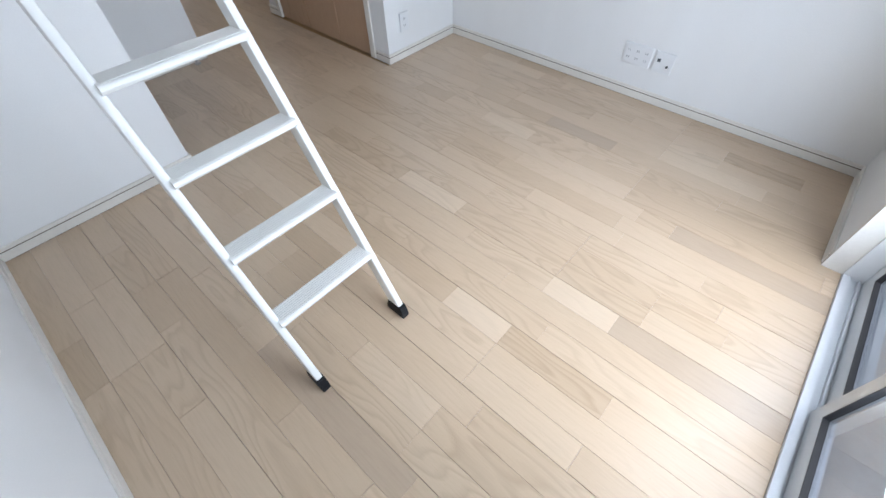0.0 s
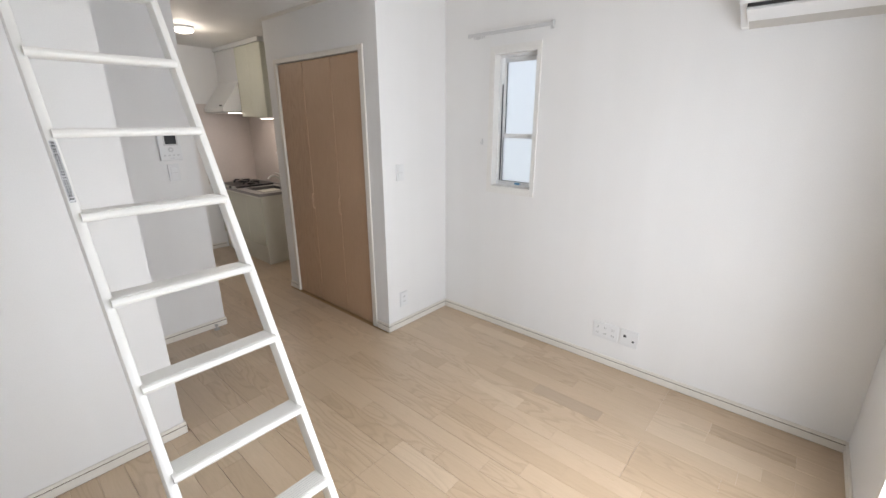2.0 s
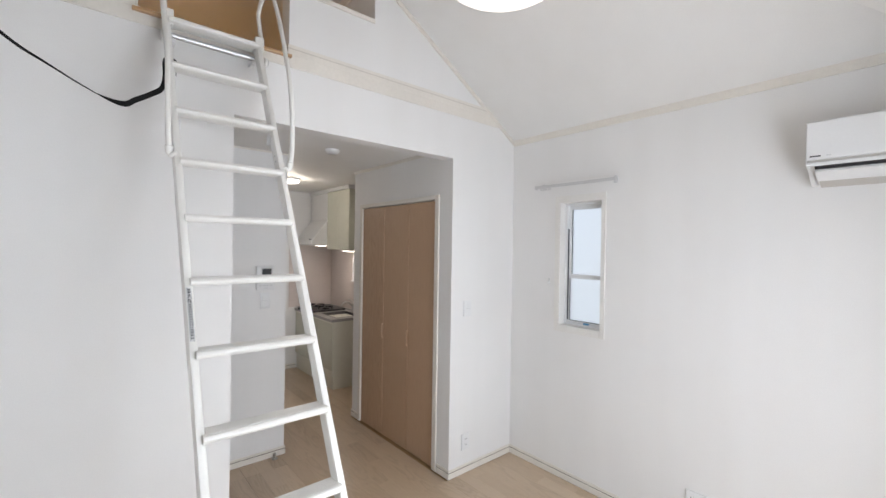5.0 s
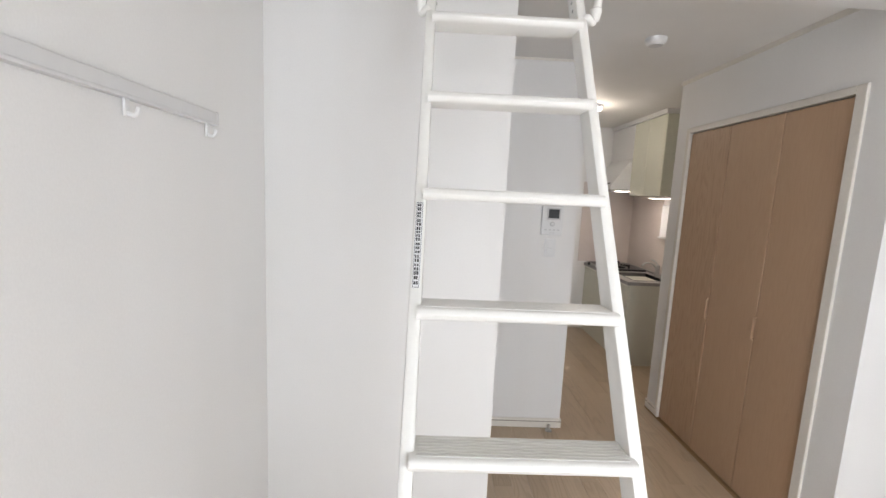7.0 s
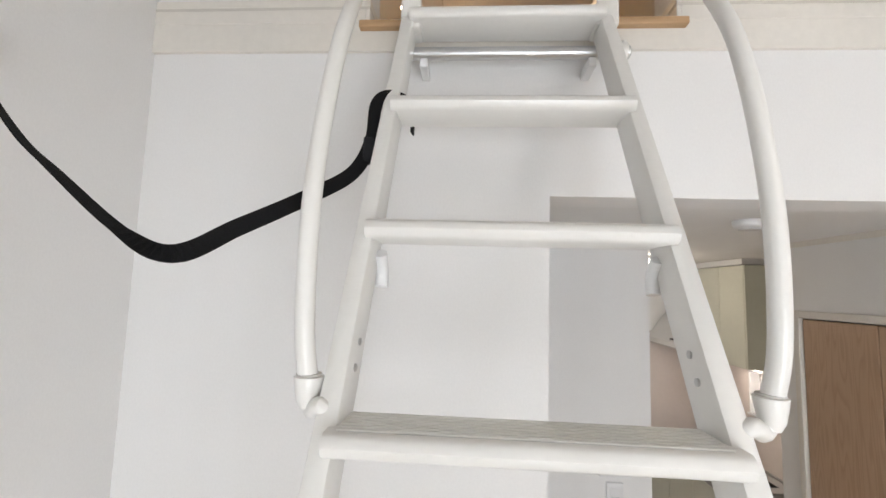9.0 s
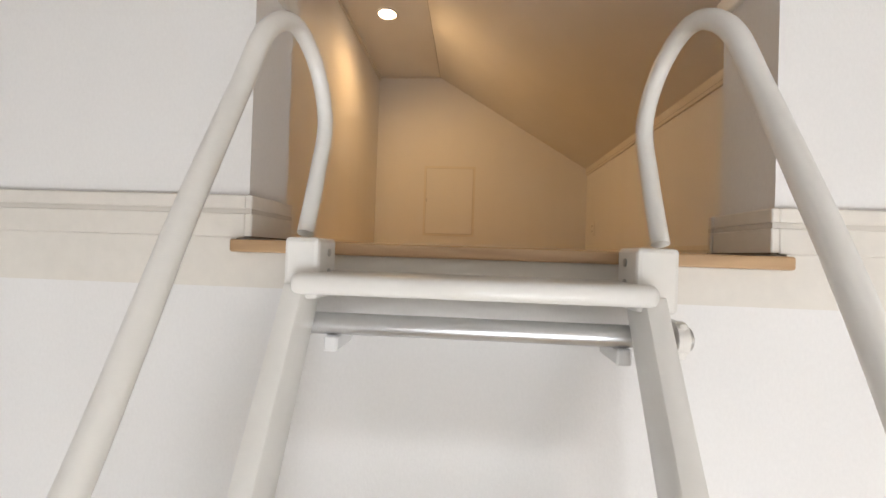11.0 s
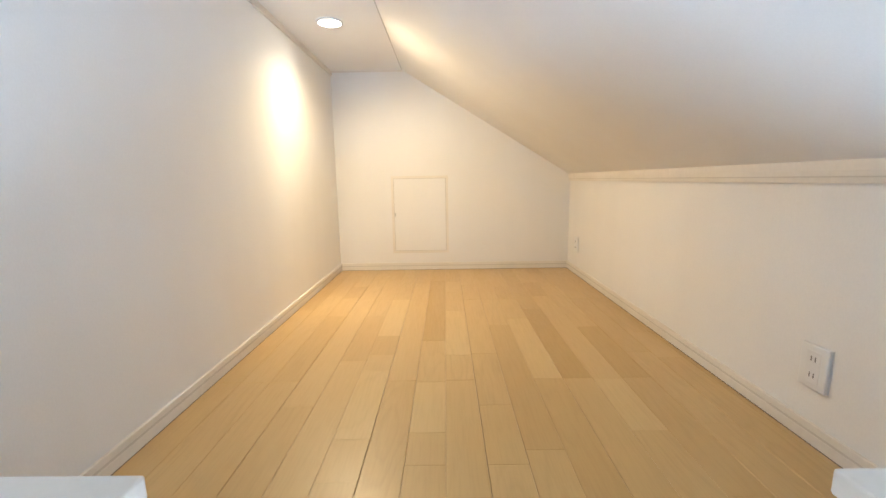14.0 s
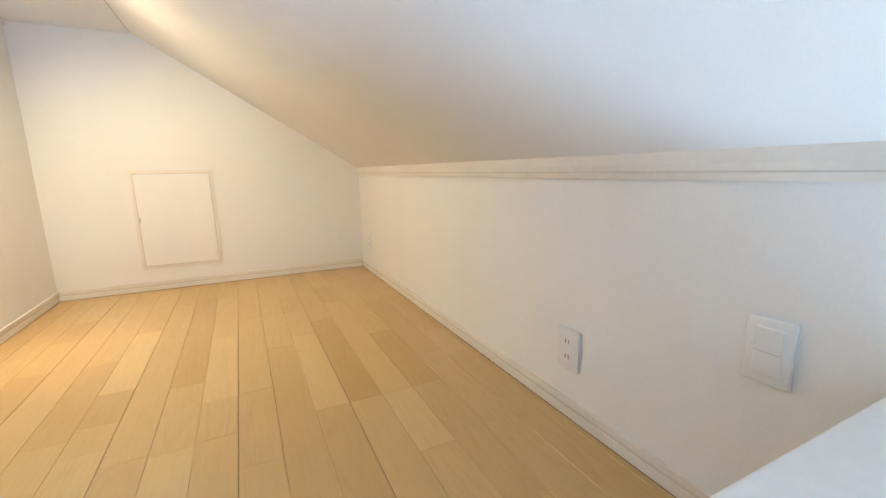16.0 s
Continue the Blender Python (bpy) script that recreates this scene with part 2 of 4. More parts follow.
def turned(profile, centre, axis="z", seg=32):
    """Spin a profile of (radius, height) pairs round an axis through centre."""
    bm = bmesh.new()
    rings = []
    for r, h in profile:
        ring = []
        for i in range(seg):
            a = 2 * math.pi * i / seg
            c, s = math.cos(a) * max(r, 1e-4), math.sin(a) * max(r, 1e-4)
            p = {"z": (c, s, h), "x": (h, c, s), "y": (c, h, s)}[axis]
            ring.append(bm.verts.new(Vector(p) + Vector(centre)))
        rings.append(ring)
    for k in range(len(rings) - 1):
        for i in range(seg):
            bm.faces.new((rings[k][i], rings[k][(i + 1) % seg], rings[k + 1][(i + 1) % seg], rings[k + 1][i]))
    bm.faces.new(rings[0])
    bm.faces.new(list(reversed(rings[-1])))
    bmesh.ops.recalc_face_normals(bm, faces=bm.faces[:])
    return bm


def smooth_path(pts, n=8):
    out = []
    P = [Vector(p) for p in pts]
    P = [P[0] * 2 - P[1]] + P + [P[-1] * 2 - P[-2]]
    for i in range(1, len(P) - 2):
        a, b, c, d = P[i - 1], P[i], P[i + 1], P[i + 2]
        for k in range(n):
            t = k / n
            out.append(0.5 * ((2 * b) + (c - a) * t + (2 * a - 5 * b + 4 * c - d) * t * t + (3 * b - a - 3 * c + d) * t ** 3))
    out.append(P[-2])
    return out


def sweep(path, rad, seg=12, flat=None, twist=None):
    """A tube, or with flat=(width, thickness) a strap, along a path."""
    bm = bmesh.new()
    rings = []
    side = None
    for i, p in enumerate(path):
        d = (path[min(i + 1, len(path) - 1)] - path[max(i - 1, 0)]).normalized()
        if side is None:
            side = d.cross(Vector((0, 0, 1)))
            if side.length < 0.2:
                side = d.cross(Vector((0, 1, 0)))
        base = (side - d * side.dot(d)).normalized()
        side = base
        nrm = base.cross(d).normalized()
        ring = []
        if flat:
            w, t = flat
            if twist:
                q = twist[i]
                base, nrm = base * math.cos(q) + nrm * math.sin(q), nrm * math.cos(q) - base * math.sin(q)
            for a, b in ((-w, -t), (w, -t), (w, t), (-w, t)):
                ring.append(bm.verts.new(p + nrm * a / 2 + base * b / 2))
        else:
            for k in range(seg):
                a = 2 * math.pi * k / seg
                ring.append(bm.verts.new(p + side * math.cos(a) * rad + nrm * math.sin(a) * rad))
        rings.append(ring)
    m = len(rings[0])
    for k in range(len(rings) - 1):
        for i in range(m):
            bm.faces.new((rings[k][i], rings[k][(i + 1) % m], rings[k + 1][(i + 1) % m], rings[k + 1][i]))
    bm.faces.new(rings[0])
    bm.faces.new(list(reversed(rings[-1])))
    bmesh.ops.recalc_face_normals(bm, faces=bm.faces[:])
    return bm


def rod(a, b, rad, seg=12):
    return sweep([Vector(a), Vector(a).lerp(Vector(b), 0.5), Vector(b)], rad, seg)


def join(*bms):
    out = bmesh.new()
    for b in bms:
        me = bpy.data.meshes.new("tmp")
        b.to_mesh(me)
        out.from_mesh(me)
        bpy.data.meshes.remove(me)
    return out


def part(name, bm, mat, parent=None, label="", smooth=False):
    me = bpy.data.meshes.new(name)
    bm.to_mesh(me)
    bm.free()
    me.materials.append(mat)
    if smooth:
        for p in me.polygons:
            p.use_smooth = True
        me.set_sharp_from_angle(angle=radians(40))
    ob = new(name, me)
    if parent is not None:
        ob.parent = parent
        ob.matrix_parent_inverse = parent.matrix_basis.inverted()
    if label:
        ob["label"] = label
    return ob


def thing(name, at, label, category, group=""):
    ob = new(name)
    ob.empty_display_size = 0.05
    ob.location = at
    return tagged(ob, label, category, group)


def setting(name, bm, mat, label, category):
    return tagged(part(name, bm, mat), label, category, kind="structure")


# ---- measures of the place ----
XL, XR, YW, YB = -2.942, 0.0, -2.595, 2.712      # left wall, right wall, window wall, loft end wall
XJ, XE = -0.655, -2.078                        # jambs of the opening under the loft
YK, XM, YM = 3.32, -1.429, 1.095               # kitchen end wall, corridor corner
ZC, ZO, ZL = 2.366, 2.281, 2.647                # passage ceiling, opening head, loft floor
XLO = -1.305                                   # low loft wall
SL, ZE, YH, XF, ZF = 0.614, 2.507, -2.35, -2.459, 4.017   # roof slope, eave height, hip foot, start and height of the flat


def zA(x):
    return ZE - SL * x


def zB(y):
    return ZE + SL * (y - YH)


# ---- walls ----
setting("wall_right", boxes(
    (0, 0.15, -2.90, -0.772, 0, 2.75), (0, 0.15, -0.772, -0.450, 0, 1.102), (0, 0.15, -0.772, -0.450, 1.988, 2.75),
    (0, 0.15, -0.450, 2.25, 0, 2.75), (0, 0.15, 2.25, 2.67, 0, 1.20), (0, 0.15, 2.25, 2.67, 1.53, 2.75), (0, 0.15, 2.67, 3.50, 0, 2.75)),
    PAPER, "white embossed wallpaper wall with a narrow window", "wall")
setting("wall_left", box(XL - 0.15, XL, -2.90, 3.50, 0, 4.25), PAPER, "tall plain white wallpaper wall behind the ladder side", "wall")
setting("wall_window", prism(
    [(XL, 0), (-2.172, 0), (-2.172, 2.0), (-0.697, 2.0), (-0.697, 0), (0, 0), (0, 2.75), (XL, 2.75)], "y", YW - 0.13, YW),
    PAPER, "white wall around the sliding balcony window", "wall")
setting("wall_ladder", prism([(XL, 0), (XE, 0), (XE, ZO), (XJ, ZO), (XJ, 0), (0, 0), (0, ZL - 0.012), (XL, ZL - 0.012)], "y", 0, 0.10),
        PAPER, "white wall with a wide opening below the loft", "wall")
setting("wall_gable", prism([(XLO, ZL - 0.012), (-0.215, ZL - 0.012), (-0.215, zA(-0.215) + 0.02), (XLO, zA(XLO) + 0.02)], "y", 0.0, 0.12),
        PAPER, "white sloped wall piece beside the loft opening", "wall")
for nm, a, b in (("parapet_1", XL, -2.469), ("parapet_2", -1.818, XLO)):
    p = setting(nm, box(a, b, 0, 0.110, ZL - 0.012, 2.995), PAPER, "white half wall at the edge of the loft", "half wall")
    part("coping", box(a if nm == "parapet_1" else a - 0.008, b + 0.008 if nm == "parapet_1" else b, -0.008, 0.119, 2.995, 3.021, 0.003, 2), TRIM, p, "ivory painted coping board")
setting("wall_loft_low", box(XLO, XLO + 0.08, 0.12, YB, ZL, zA(XLO) + 0.01), PAPER, "low white loft wall below the sloping ceiling", "wall")
setting("wall_loft_end", prism([(XL, ZL - 0.2), (XLO + 0.08, ZL - 0.2), (XLO + 0.08, zA(XLO + 0.08)), (XF, ZF + 0.02), (XL, ZF + 0.02)], "y", YB, YB + 0.1),
        PAPER, "white gable-shaped end wall of the loft", "wall")
setting("wall_closet", prism([(0.10, 0), (0.175, 0), (0.175, 2.02), (1.285, 2.02), (1.285, 0), (1.43, 0), (1.43, ZC), (0.10, ZC)], "x", XJ, XJ + 0.10),
        PAPER, "white wall around the built-in closet", "wall")
setting("wall_closet_end", box(XJ + 0.10, 0, 1.33, 1.43, 0, ZC), PAPER, "plain white wall at the end of the closet", "wall")
setting("wall_corridor", boxes((XL, XM, YM, YM + 0.1, 0, ZC), (XM - 0.1, XM, YM + 0.1, YK, 0, ZC)), PAPER, "pale grey-white wall with the intercom", "wall")
setting("wall_kitchen_end", box(XM - 0.1, 0, YK, YK + 0.12, 0, ZC + 0.1), PAPER, "white end wall of the kitchen", "wall")
setting("kitchen_panel", boxes((-0.60, -0.003, YK - 0.006, YK, 0.82, 1.75), (-0.006, 0, 2.67, YK - 0.006, 0.82, 1.75), (-0.006, 0, 2.10, 2.67, 0.82, 1.20)),
        PANEL, "glossy pinkish splash panels behind the stove", "splashback")

# ---- ceilings ----
setting("ceiling_passage", box(XL, 0, 0.10, YK, ZC, ZC + 0.1), CEIL, "flat white ceiling below the loft", "ceiling")


def slab(name, plan, fz, label):
    bm = bmesh.new()
    lo = [bm.verts.new((x, y, fz(x, y))) for x, y in plan]
    hi = [bm.verts.new((x, y, fz(x, y) + 0.1)) for x, y in plan]
    bm.faces.new(lo)
    bm.faces.new(list(reversed(hi)))
    for i in range(len(lo)):
        j = (i + 1) % len(lo)
        bm.faces.new((lo[i], lo[j], hi[j], hi[i]))
    bmesh.ops.recalc_face_normals(bm, faces=bm.faces[:])
    return setting(name, bm, CEIL, label, "ceiling")


YT = YH + (ZF - ZE) / SL
slab("ceiling_slope_1", [(0.12, YH - 0.12), (0.12, 2.82), (XF, 2.82), (XF, YT)], lambda x, y: zA(x), "white sloping ceiling under the roof")
slab("ceiling_slope_2", [(0.12, YH - 0.12), (XF, YT), (XL - 0.1, YT), (XL - 0.1, -2.80), (0.12, -2.80)], lambda x, y: zB(y), "white sloping ceiling over the window side")
slab("ceiling_flat", [(XF, YT), (XF, 2.82), (XL - 0.1, 2.82), (XL - 0.1, YT)], lambda x, y: ZF, "narrow flat white ceiling of the loft")
# boxed hip rafter
n2 = Vector((1, 1, 0)).normalized()
bm = bmesh.new()
ends = []
for x in (0.10, XF):
    c = Vector((x, -2.42 - x, zA(x)))
    ends.append([bm.verts.new(c + n2 * s * 0.065 + Vector((0, 0, h))) for s, h in ((-1, 0.02), (1, 0.02), (1, -0.110), (-1, -0.110))])
for i in range(4):
    bm.faces.new((ends[0][i], ends[0][(i + 1) % 4], ends[1][(i + 1) % 4], ends[1][i]))
bm.faces.new(ends[0])
bm.faces.new(list(reversed(ends[1])))
bmesh.ops.recalc_face_normals(bm, faces=bm.faces[:])
setting("hip_beam", bm, CEIL, "white wallpapered diagonal hip beam", "beam")

# ---- floors ----
setting("floor", boxes((XL, 0, -2.66, 0.0, -0.1, -0.014), (XL, 0, 0.0, YK, -0.1, -0.014)), SUB, "pale whitened oak strip flooring", "floor")
setting("loft_floor", box(XL, XLO + 0.08, 0.10, YB, ZC + 0.1, ZL - 0.006), SUB, "honey coloured oak strip loft flooring", "floor")

# ---- trims ----
def skirting(name, runs, z0=0.0, h=0.066, label="ivory skirting board with a thin groove"):
    """runs: (axis, from, to, face, side): side is the way the board stands out from its wall."""
    bm, gm = bmesh.new(), bmesh.new()
    for axis, a, b, f, s in runs:
        for lo, hi, t, m in ((0.0015 if z0 == 0 else 0.0, h - 0.0235, 0.009, bm), (h - 0.0180, h, 0.009, bm), (h - 0.0238, h - 0.0178, 0.006 if z0 == 0 else 0.0083, gm), (0.0, 0.002, 0.007, gm)):
            o0, o1 = sorted((f, f + s * t))
            if axis == "x":
                add_box(m, a, b, o0, o1, z0 + lo, z0 + hi, 0.0015 if m is bm else 0)
            else:
                add_box(m, o0, o1, a, b, z0 + lo, z0 + hi, 0.0015 if m is bm else 0)
    ob = setting(name, bm, TRIM, label, "skirting board")
    part("groove", gm, GROOVE if z0 == 0 else PALEGROOVE, ob)
    if z0:
        fm = bmesh.new()
        for axis, a, b, f, sd in runs:
            if axis == "x" and f == 0:
                continue
            o0, o1 = sorted((f, f + sd * 0.0100))
            if axis == "x":
                add_box(fm, a, b, o0, o1, z0 + 0.0002, z0 + 0.0022)
            else:
                add_box(fm, o0, o1, a, b, z0 + 0.0002, z0 + 0.0022)
        part("floor_gap", fm, GROOVE, ob, "dark joint at the floor")
    return ob


skirting("baseboard_room", [
    ("y", YW, 0, XR, -1), ("y", YW, -0.009, XL, 1), ("x", XL + 0.009, XE, 0, -1), ("x", XJ, -0.009, 0, -1), ("x", -0.697, -0.009, YW, 1)])
skirting("baseboard_passage", [
    ("y", -0.009, 0.10, XE, 1), ("y", -0.009, 0.130, XJ, -1), ("y", 1.309, 1.439, XJ, -1), ("x", XL, XM, YM, -1), ("y", YM - 0.009, YK, XM, 1),
    ("x", XM + 0.009, -0.5, YK, -1), ("x", XJ, 0, 1.43, 1)])
skirting("baseboard_loft", [("y", 0.13, YB, XL, 1), ("y", 0.13, YB, XLO, -1), ("x", XL + 0.009, XLO - 0.009, YB, -1)], ZL, 0.052)
skirting("baseboard_parapet", [
    ("x", XL, -2.469, 0, -1), ("x", -1.818, -0.31, 0, -1), ("y", -0.009, 0.110, -2.469, 1), ("y", -0.009, 0.110, -1.818, -1),
    ("x", XL + 0.01, -2.464, 0.110, 1), ("x", -1.829, XLO - 0.01, 0.110, 1)], ZL + 0.002, 0.055)
setting("loft_band", boxes((XL, -2.480, -0.008, 0, 2.586, ZL + 0.0018), (-2.480, -1.809, -0.008, 0, 2.586, ZL - 0.0165), (-1.809, -0.115, -0.008, 0, 2.586, ZL + 0.0018)),
        TRIM, "wide ivory band board along the loft edge", "trim")
setting("loft_sill", box(-2.480, -1.809, -0.024, 0.108, ZL - 0.016, ZL, 0.003, 2), SILLWOOD, "pinkish oak sill board at the loft edge", "sill")


def slope_strip(name, y0, y1, x0, x1, h, label):
    return setting(name, prism([(x0, zA(x0) - h), (x1, zA(x1) - h), (x1, zA(x1)), (x0, zA(x0))], "y", y0, y1), TRIM, label, "trim")


slope_strip("crown_gable", -0.011, 0, -1.307, -0.008, 0.030, "ivory cornice strip along the slope")
setting("crown_right", prism([(0, ZE - 0.035), (-0.010, ZE - 0.035), (-0.016, ZE - 0.006), (-0.016, zA(-0.016)), (0, ZE)], "y", YH + 0.02, -0.008), TRIM, "ivory cornice strip", "trim")
setting("crown_loft_low", prism([(XLO, 3.266), (XLO - 0.008, 3.266), (XLO - 0.013, 3.294), (XLO - 0.013, zA(XLO - 0.013)), (XLO, zA(XLO))], "y", 0.12, YB),
        TRIM, "ivory cornice strip of the loft", "trim")
setting("crown_groove", boxes((XLO - 0.0120, XLO - 0.009, 0.12, YB, 3.2785, 3.2815)), PALEGROOVE, "thin groove of the loft cornice", "trim")
setting("crown_loft_left", box(XL, XL + 0.010, YT, YB, ZF - 0.028, ZF), TRIM, "ivory cornice strip of the loft", "trim")
setting("crown_loft_end", boxes((XL + 0.01, XF, YB - 0.004, YB, ZF - 0.010, ZF)), TRIM, "thin ivory ceiling strip", "trim")
setting("ridge_bead", rod((XF, YT, ZF), (XF, YB, ZF), 0.003, 6), GREYTRIM, "thin bead where flat and sloping ceilings meet", "trim")
setting("crown_passage", boxes((XJ - 0.010, XJ, 0.10, 1.43, ZC - 0.026, ZC), (XL, XM, YM - 0.008, YM, ZC - 0.012, ZC)), TRIM, "ivory cornice strip of the passage", "trim")

# ---- closet ----
tr = thing("closet_door_frame", (XJ, 0.75, 0), "ivory frame around the closet doors", "door frame")
part("side_casing", box(XJ - 0.010, XJ + 0.085, 0.140, 0.187, 0, 2.037, 0.003), TRIM, tr)
part("side_casing", box(XJ - 0.010, XJ + 0.085, 1.272, 1.307, 0, 2.037, 0.003), TRIM, tr)
part("head_casing", box(XJ - 0.010, XJ + 0.085, 0.187, 1.272, 2.003, 2.037, 0.003), TRIM, tr)
part("bottom_track", box(XJ + 0.006, XJ + 0.05, 0.187, 1.272, 0.0005, 0.004), SUB, tr)
cuts = (0.189, 0.533, 0.902, 1.270)
for i in range(3):
    cl = thing("closet_door", (XJ + 0.02, (cuts[i] + cuts[i + 1]) / 2, 0.006), "brown wood-print folding closet door panel, closed", "closet door", "folding closet panels")
    part("panel", box(XJ + 0.006, XJ + 0.030, cuts[i] + 0.0022, cuts[i + 1] - 0.0022, 0.007, 1.997, 0.0035, 2), CLOSET, cl)
    if i != 2:
        y = cuts[1] - 0.010 if i == 0 else cuts[2] - 0.008
        part("handle", sweep(smooth_path([(XJ + 0.007, y + 0.006, 0.855), (XJ - 0.010, y + 0.003, 0.862), (XJ - 0.012, y, 0.915), (XJ - 0.010, y + 0.003, 0.968), (XJ + 0.007, y + 0.006, 0.975)], 6), 0.0055, 10), CLOSET, cl, "slim brown bow handle", smooth=True)

# ---- fixtures on the walls ----
def plate_at(m, ob):
    ob.matrix_world = m
    return ob


def wall_plate(name, w, h, label, category, kind, group=""):
    """A plate standing on a wall: local x across, z up, -y out of the wall."""
    t = new(name)
    t.empty_display_size = 0.04
    tagged(t, label, category, group)
    part("plate", box(-w / 2, w / 2, -0.010, -0.0018, -h / 2, h / 2, 0.003, 3), PLASTIC, t, smooth=True)
    part("back_frame", box(-w / 2 - 0.0005, w / 2 + 0.0005, -0.0018, 0, -h / 2 - 0.0005, h / 2 + 0.0005), PLASTIC, t)
    if kind == "sockets":
        n = max(1, round(w / 0.056))
        for i in range(n):
            cx = (i - (n - 1) / 2) * w / (n + 0.25)
            f = part("socket", box(cx - 0.019, cx + 0.019, -0.0105, -0.008, -0.040, 0.040, 0.001), PLASTIC, t)
            for z in (-0.020, 0.020):
                for dx in (-0.0055, 0.0055):
                    part("slot", box(cx + dx - 0.0012, cx + dx + 0.0012, -0.0112, -0.010, z - 0.006, z + 0.006), HOLE, f)
    elif kind == "media":
        for cx in (-0.026, 0.026):
            f = part("insert", box(cx - 0.020, cx + 0.020, -0.0105, -0.008, -0.036, 0.036, 0.001), PLASTIC, t)
            if cx < 0:
                part("jack", box(cx - 0.009, cx + 0.009, -0.0115, -0.010, 0.002, 0.020, 0.001), INK, f)
            else:
                part("coax", turned([(0.007, -0.010), (0.007, -0.015), (0.004, -0.015)], (cx, 0, -0.012), "y", 14), INK, f)
    elif kind == "switch":
        f = part("rocker", box(-w * 0.30, w * 0.30, -0.0125, -0.008, -h * 0.36, h * 0.36, 0.002, 2), PLASTIC, t)
        part("gap", box(-w * 0.27, w * 0.27, -0.0132, -0.012, -h * 0.01, h * 0.01), GREYPL, f)
    return t


R90 = -90   # turns a plate to the wall at the right


def facing(x, y, z, way):
    return pose(x, y, z, 0, 0, {"y-": 0, "x-": -90, "x+": 90}[way])


plate_at(facing(-0.0005, -1.392, 0.243, "x-"), wall_plate("power_outlet", 0.162, 0.112, "white three-gang power outlet plate near the floor", "outlet", "sockets"))
plate_at(facing(-0.0005, -1.543, 0.241, "x-"), wall_plate("media_outlet", 0.106, 0.112, "white square television and phone outlet plate", "outlet", "media"))
plate_at(facing(-0.498, 0, 1.207, "y-"), wall_plate("light_switch", 0.074, 0.114, "white rocker light switch plate", "switch", "switch"))
plate_at(facing(-0.500, 0, 0.232, "y-"), wall_plate("power_outlet", 0.076, 0.116, "white single-gang power outlet beside the closet", "outlet", "sockets"))
plate_at(facing(-1.588, YM, 1.222, "y-"), wall_plate("light_switch", 0.070, 0.115, "white rocker switch below the intercom", "switch", "switch"))
plate_at(facing(XLO, 0.700, 2.836, "x-"), wall_plate("power_outlet", 0.074, 0.108, "white loft outlet plate above the skirting", "outlet", "sockets"))
plate_at(facing(XLO, 2.51, 2.848, "x-"), wall_plate("power_outlet", 0.070, 0.104, "white outlet plate in the loft corner", "outlet", "sockets"))
plate_at(facing(XLO, 0.266, 3.004, "x-"), wall_plate("light_switch", 0.066, 0.108, "white rocker light switch in the loft", "switch", "switch"))

ic = thing("intercom", (-1.590, YM, 1.396), "white video intercom with a small dark screen", "intercom")
part("body", box(-1.657, -1.523, YM - 0.024, YM, 1.305, 1.488, 0.005, 3), PLASTIC, ic)
sc = part("bezel", box(-1.627, -1.540, YM - 0.0262, YM - 0.023, 1.402, 1.476, 0.002), GREYPL, ic)
part("screen", box(-1.617, -1.550, YM - 0.0275, YM - 0.026, 1.412, 1.468), SCREEN, sc)
bt = part("dial", turned([(0.016, -0.024), (0.016, -0.0275), (0.012, -0.0285)], (-1.590, YM, 1.376), "y", 20), GREYPL, ic)
part("button", turned([(0.007, -0.028), (0.007, -0.031), (0.004, -0.032)], (-1.590, YM, 1.376), "y", 16), PLASTIC, bt)
for dx in (-0.04, -0.013, 0.013, 0.04):
    part("key", box(-1.590 + dx - 0.007, -1.590 + dx + 0.007, YM - 0.0262, YM - 0.0235, 1.335, 1.343), GREYPL, ic)
part("speaker", boxes(*[(-1.603 + i * 0.005, -1.601 + i * 0.005, YM - 0.0250, YM - 0.0235, 1.316, 1.324) for i in range(6)]), GREYPL, ic)

ds = thing("door_stop", (-1.512, 1.055, 0.001), "small metal door stop on the floor", "door stop")
part("base", turned([(0.022, 0), (0.022, 0.006), (0.014, 0.010)], (-1.512, 1.055, 0.001), "z", 18), STEEL, ds, smooth=True)
part("post", turned([(0.008, 0.009), (0.008, 0.026), (0.013, 0.028), (0.013, 0.038), (0.009, 0.041)], (-1.512, 1.055, 0.001), "z", 16), STEEL, ds, smooth=True)

sd = thing("smoke_detector", (-1.237, 0.709, ZC), "round white smoke detector on the passage ceiling", "smoke detector")
part("body", turned([(0.052, 0), (0.052, -0.010), (0.048, -0.022), (0.036, -0.030)], (-1.237, 0.709, ZC), "z", 28), PLASTIC, sd, smooth=True)
part("grille", turned([(0.034, -0.0295), (0.033, -0.034), (0.012, -0.036)], (-1.237, 0.709, ZC), "z", 24), GREYPL, sd, smooth=True)

# narrow window
w1 = new("window_1")
tagged(w1, "narrow white two-light window with frosted glass", "window", kind="structure")
w1.location = (0, -0.61, 1.055)
y0, y1, z0, z1 = -0.799, -0.410, 1.056, 2.034
part("casing", boxes((-0.010, 0.055, y0, -0.769, z0, z1), (-0.010, 0.055, -0.453, y1, z0, z1), (-0.010, 0.055, -0.769, -0.453, 1.985, z1), (-0.014, 0.055, -0.769, -0.453, z0, 1.105)), WINTRIM, w1, "off-white window casing")
part("frame", boxes((0.055, 0.125, -0.769, -0.752, 1.105, 1.985), (0.055, 0.125, -0.470, -0.453, 1.105, 1.985), (0.055, 0.125, -0.752, -0.470, 1.970, 1.985), (0.055, 0.125, -0.752, -0.470, 1.105, 1.122)), PLASTIC, w1, "white window frame")
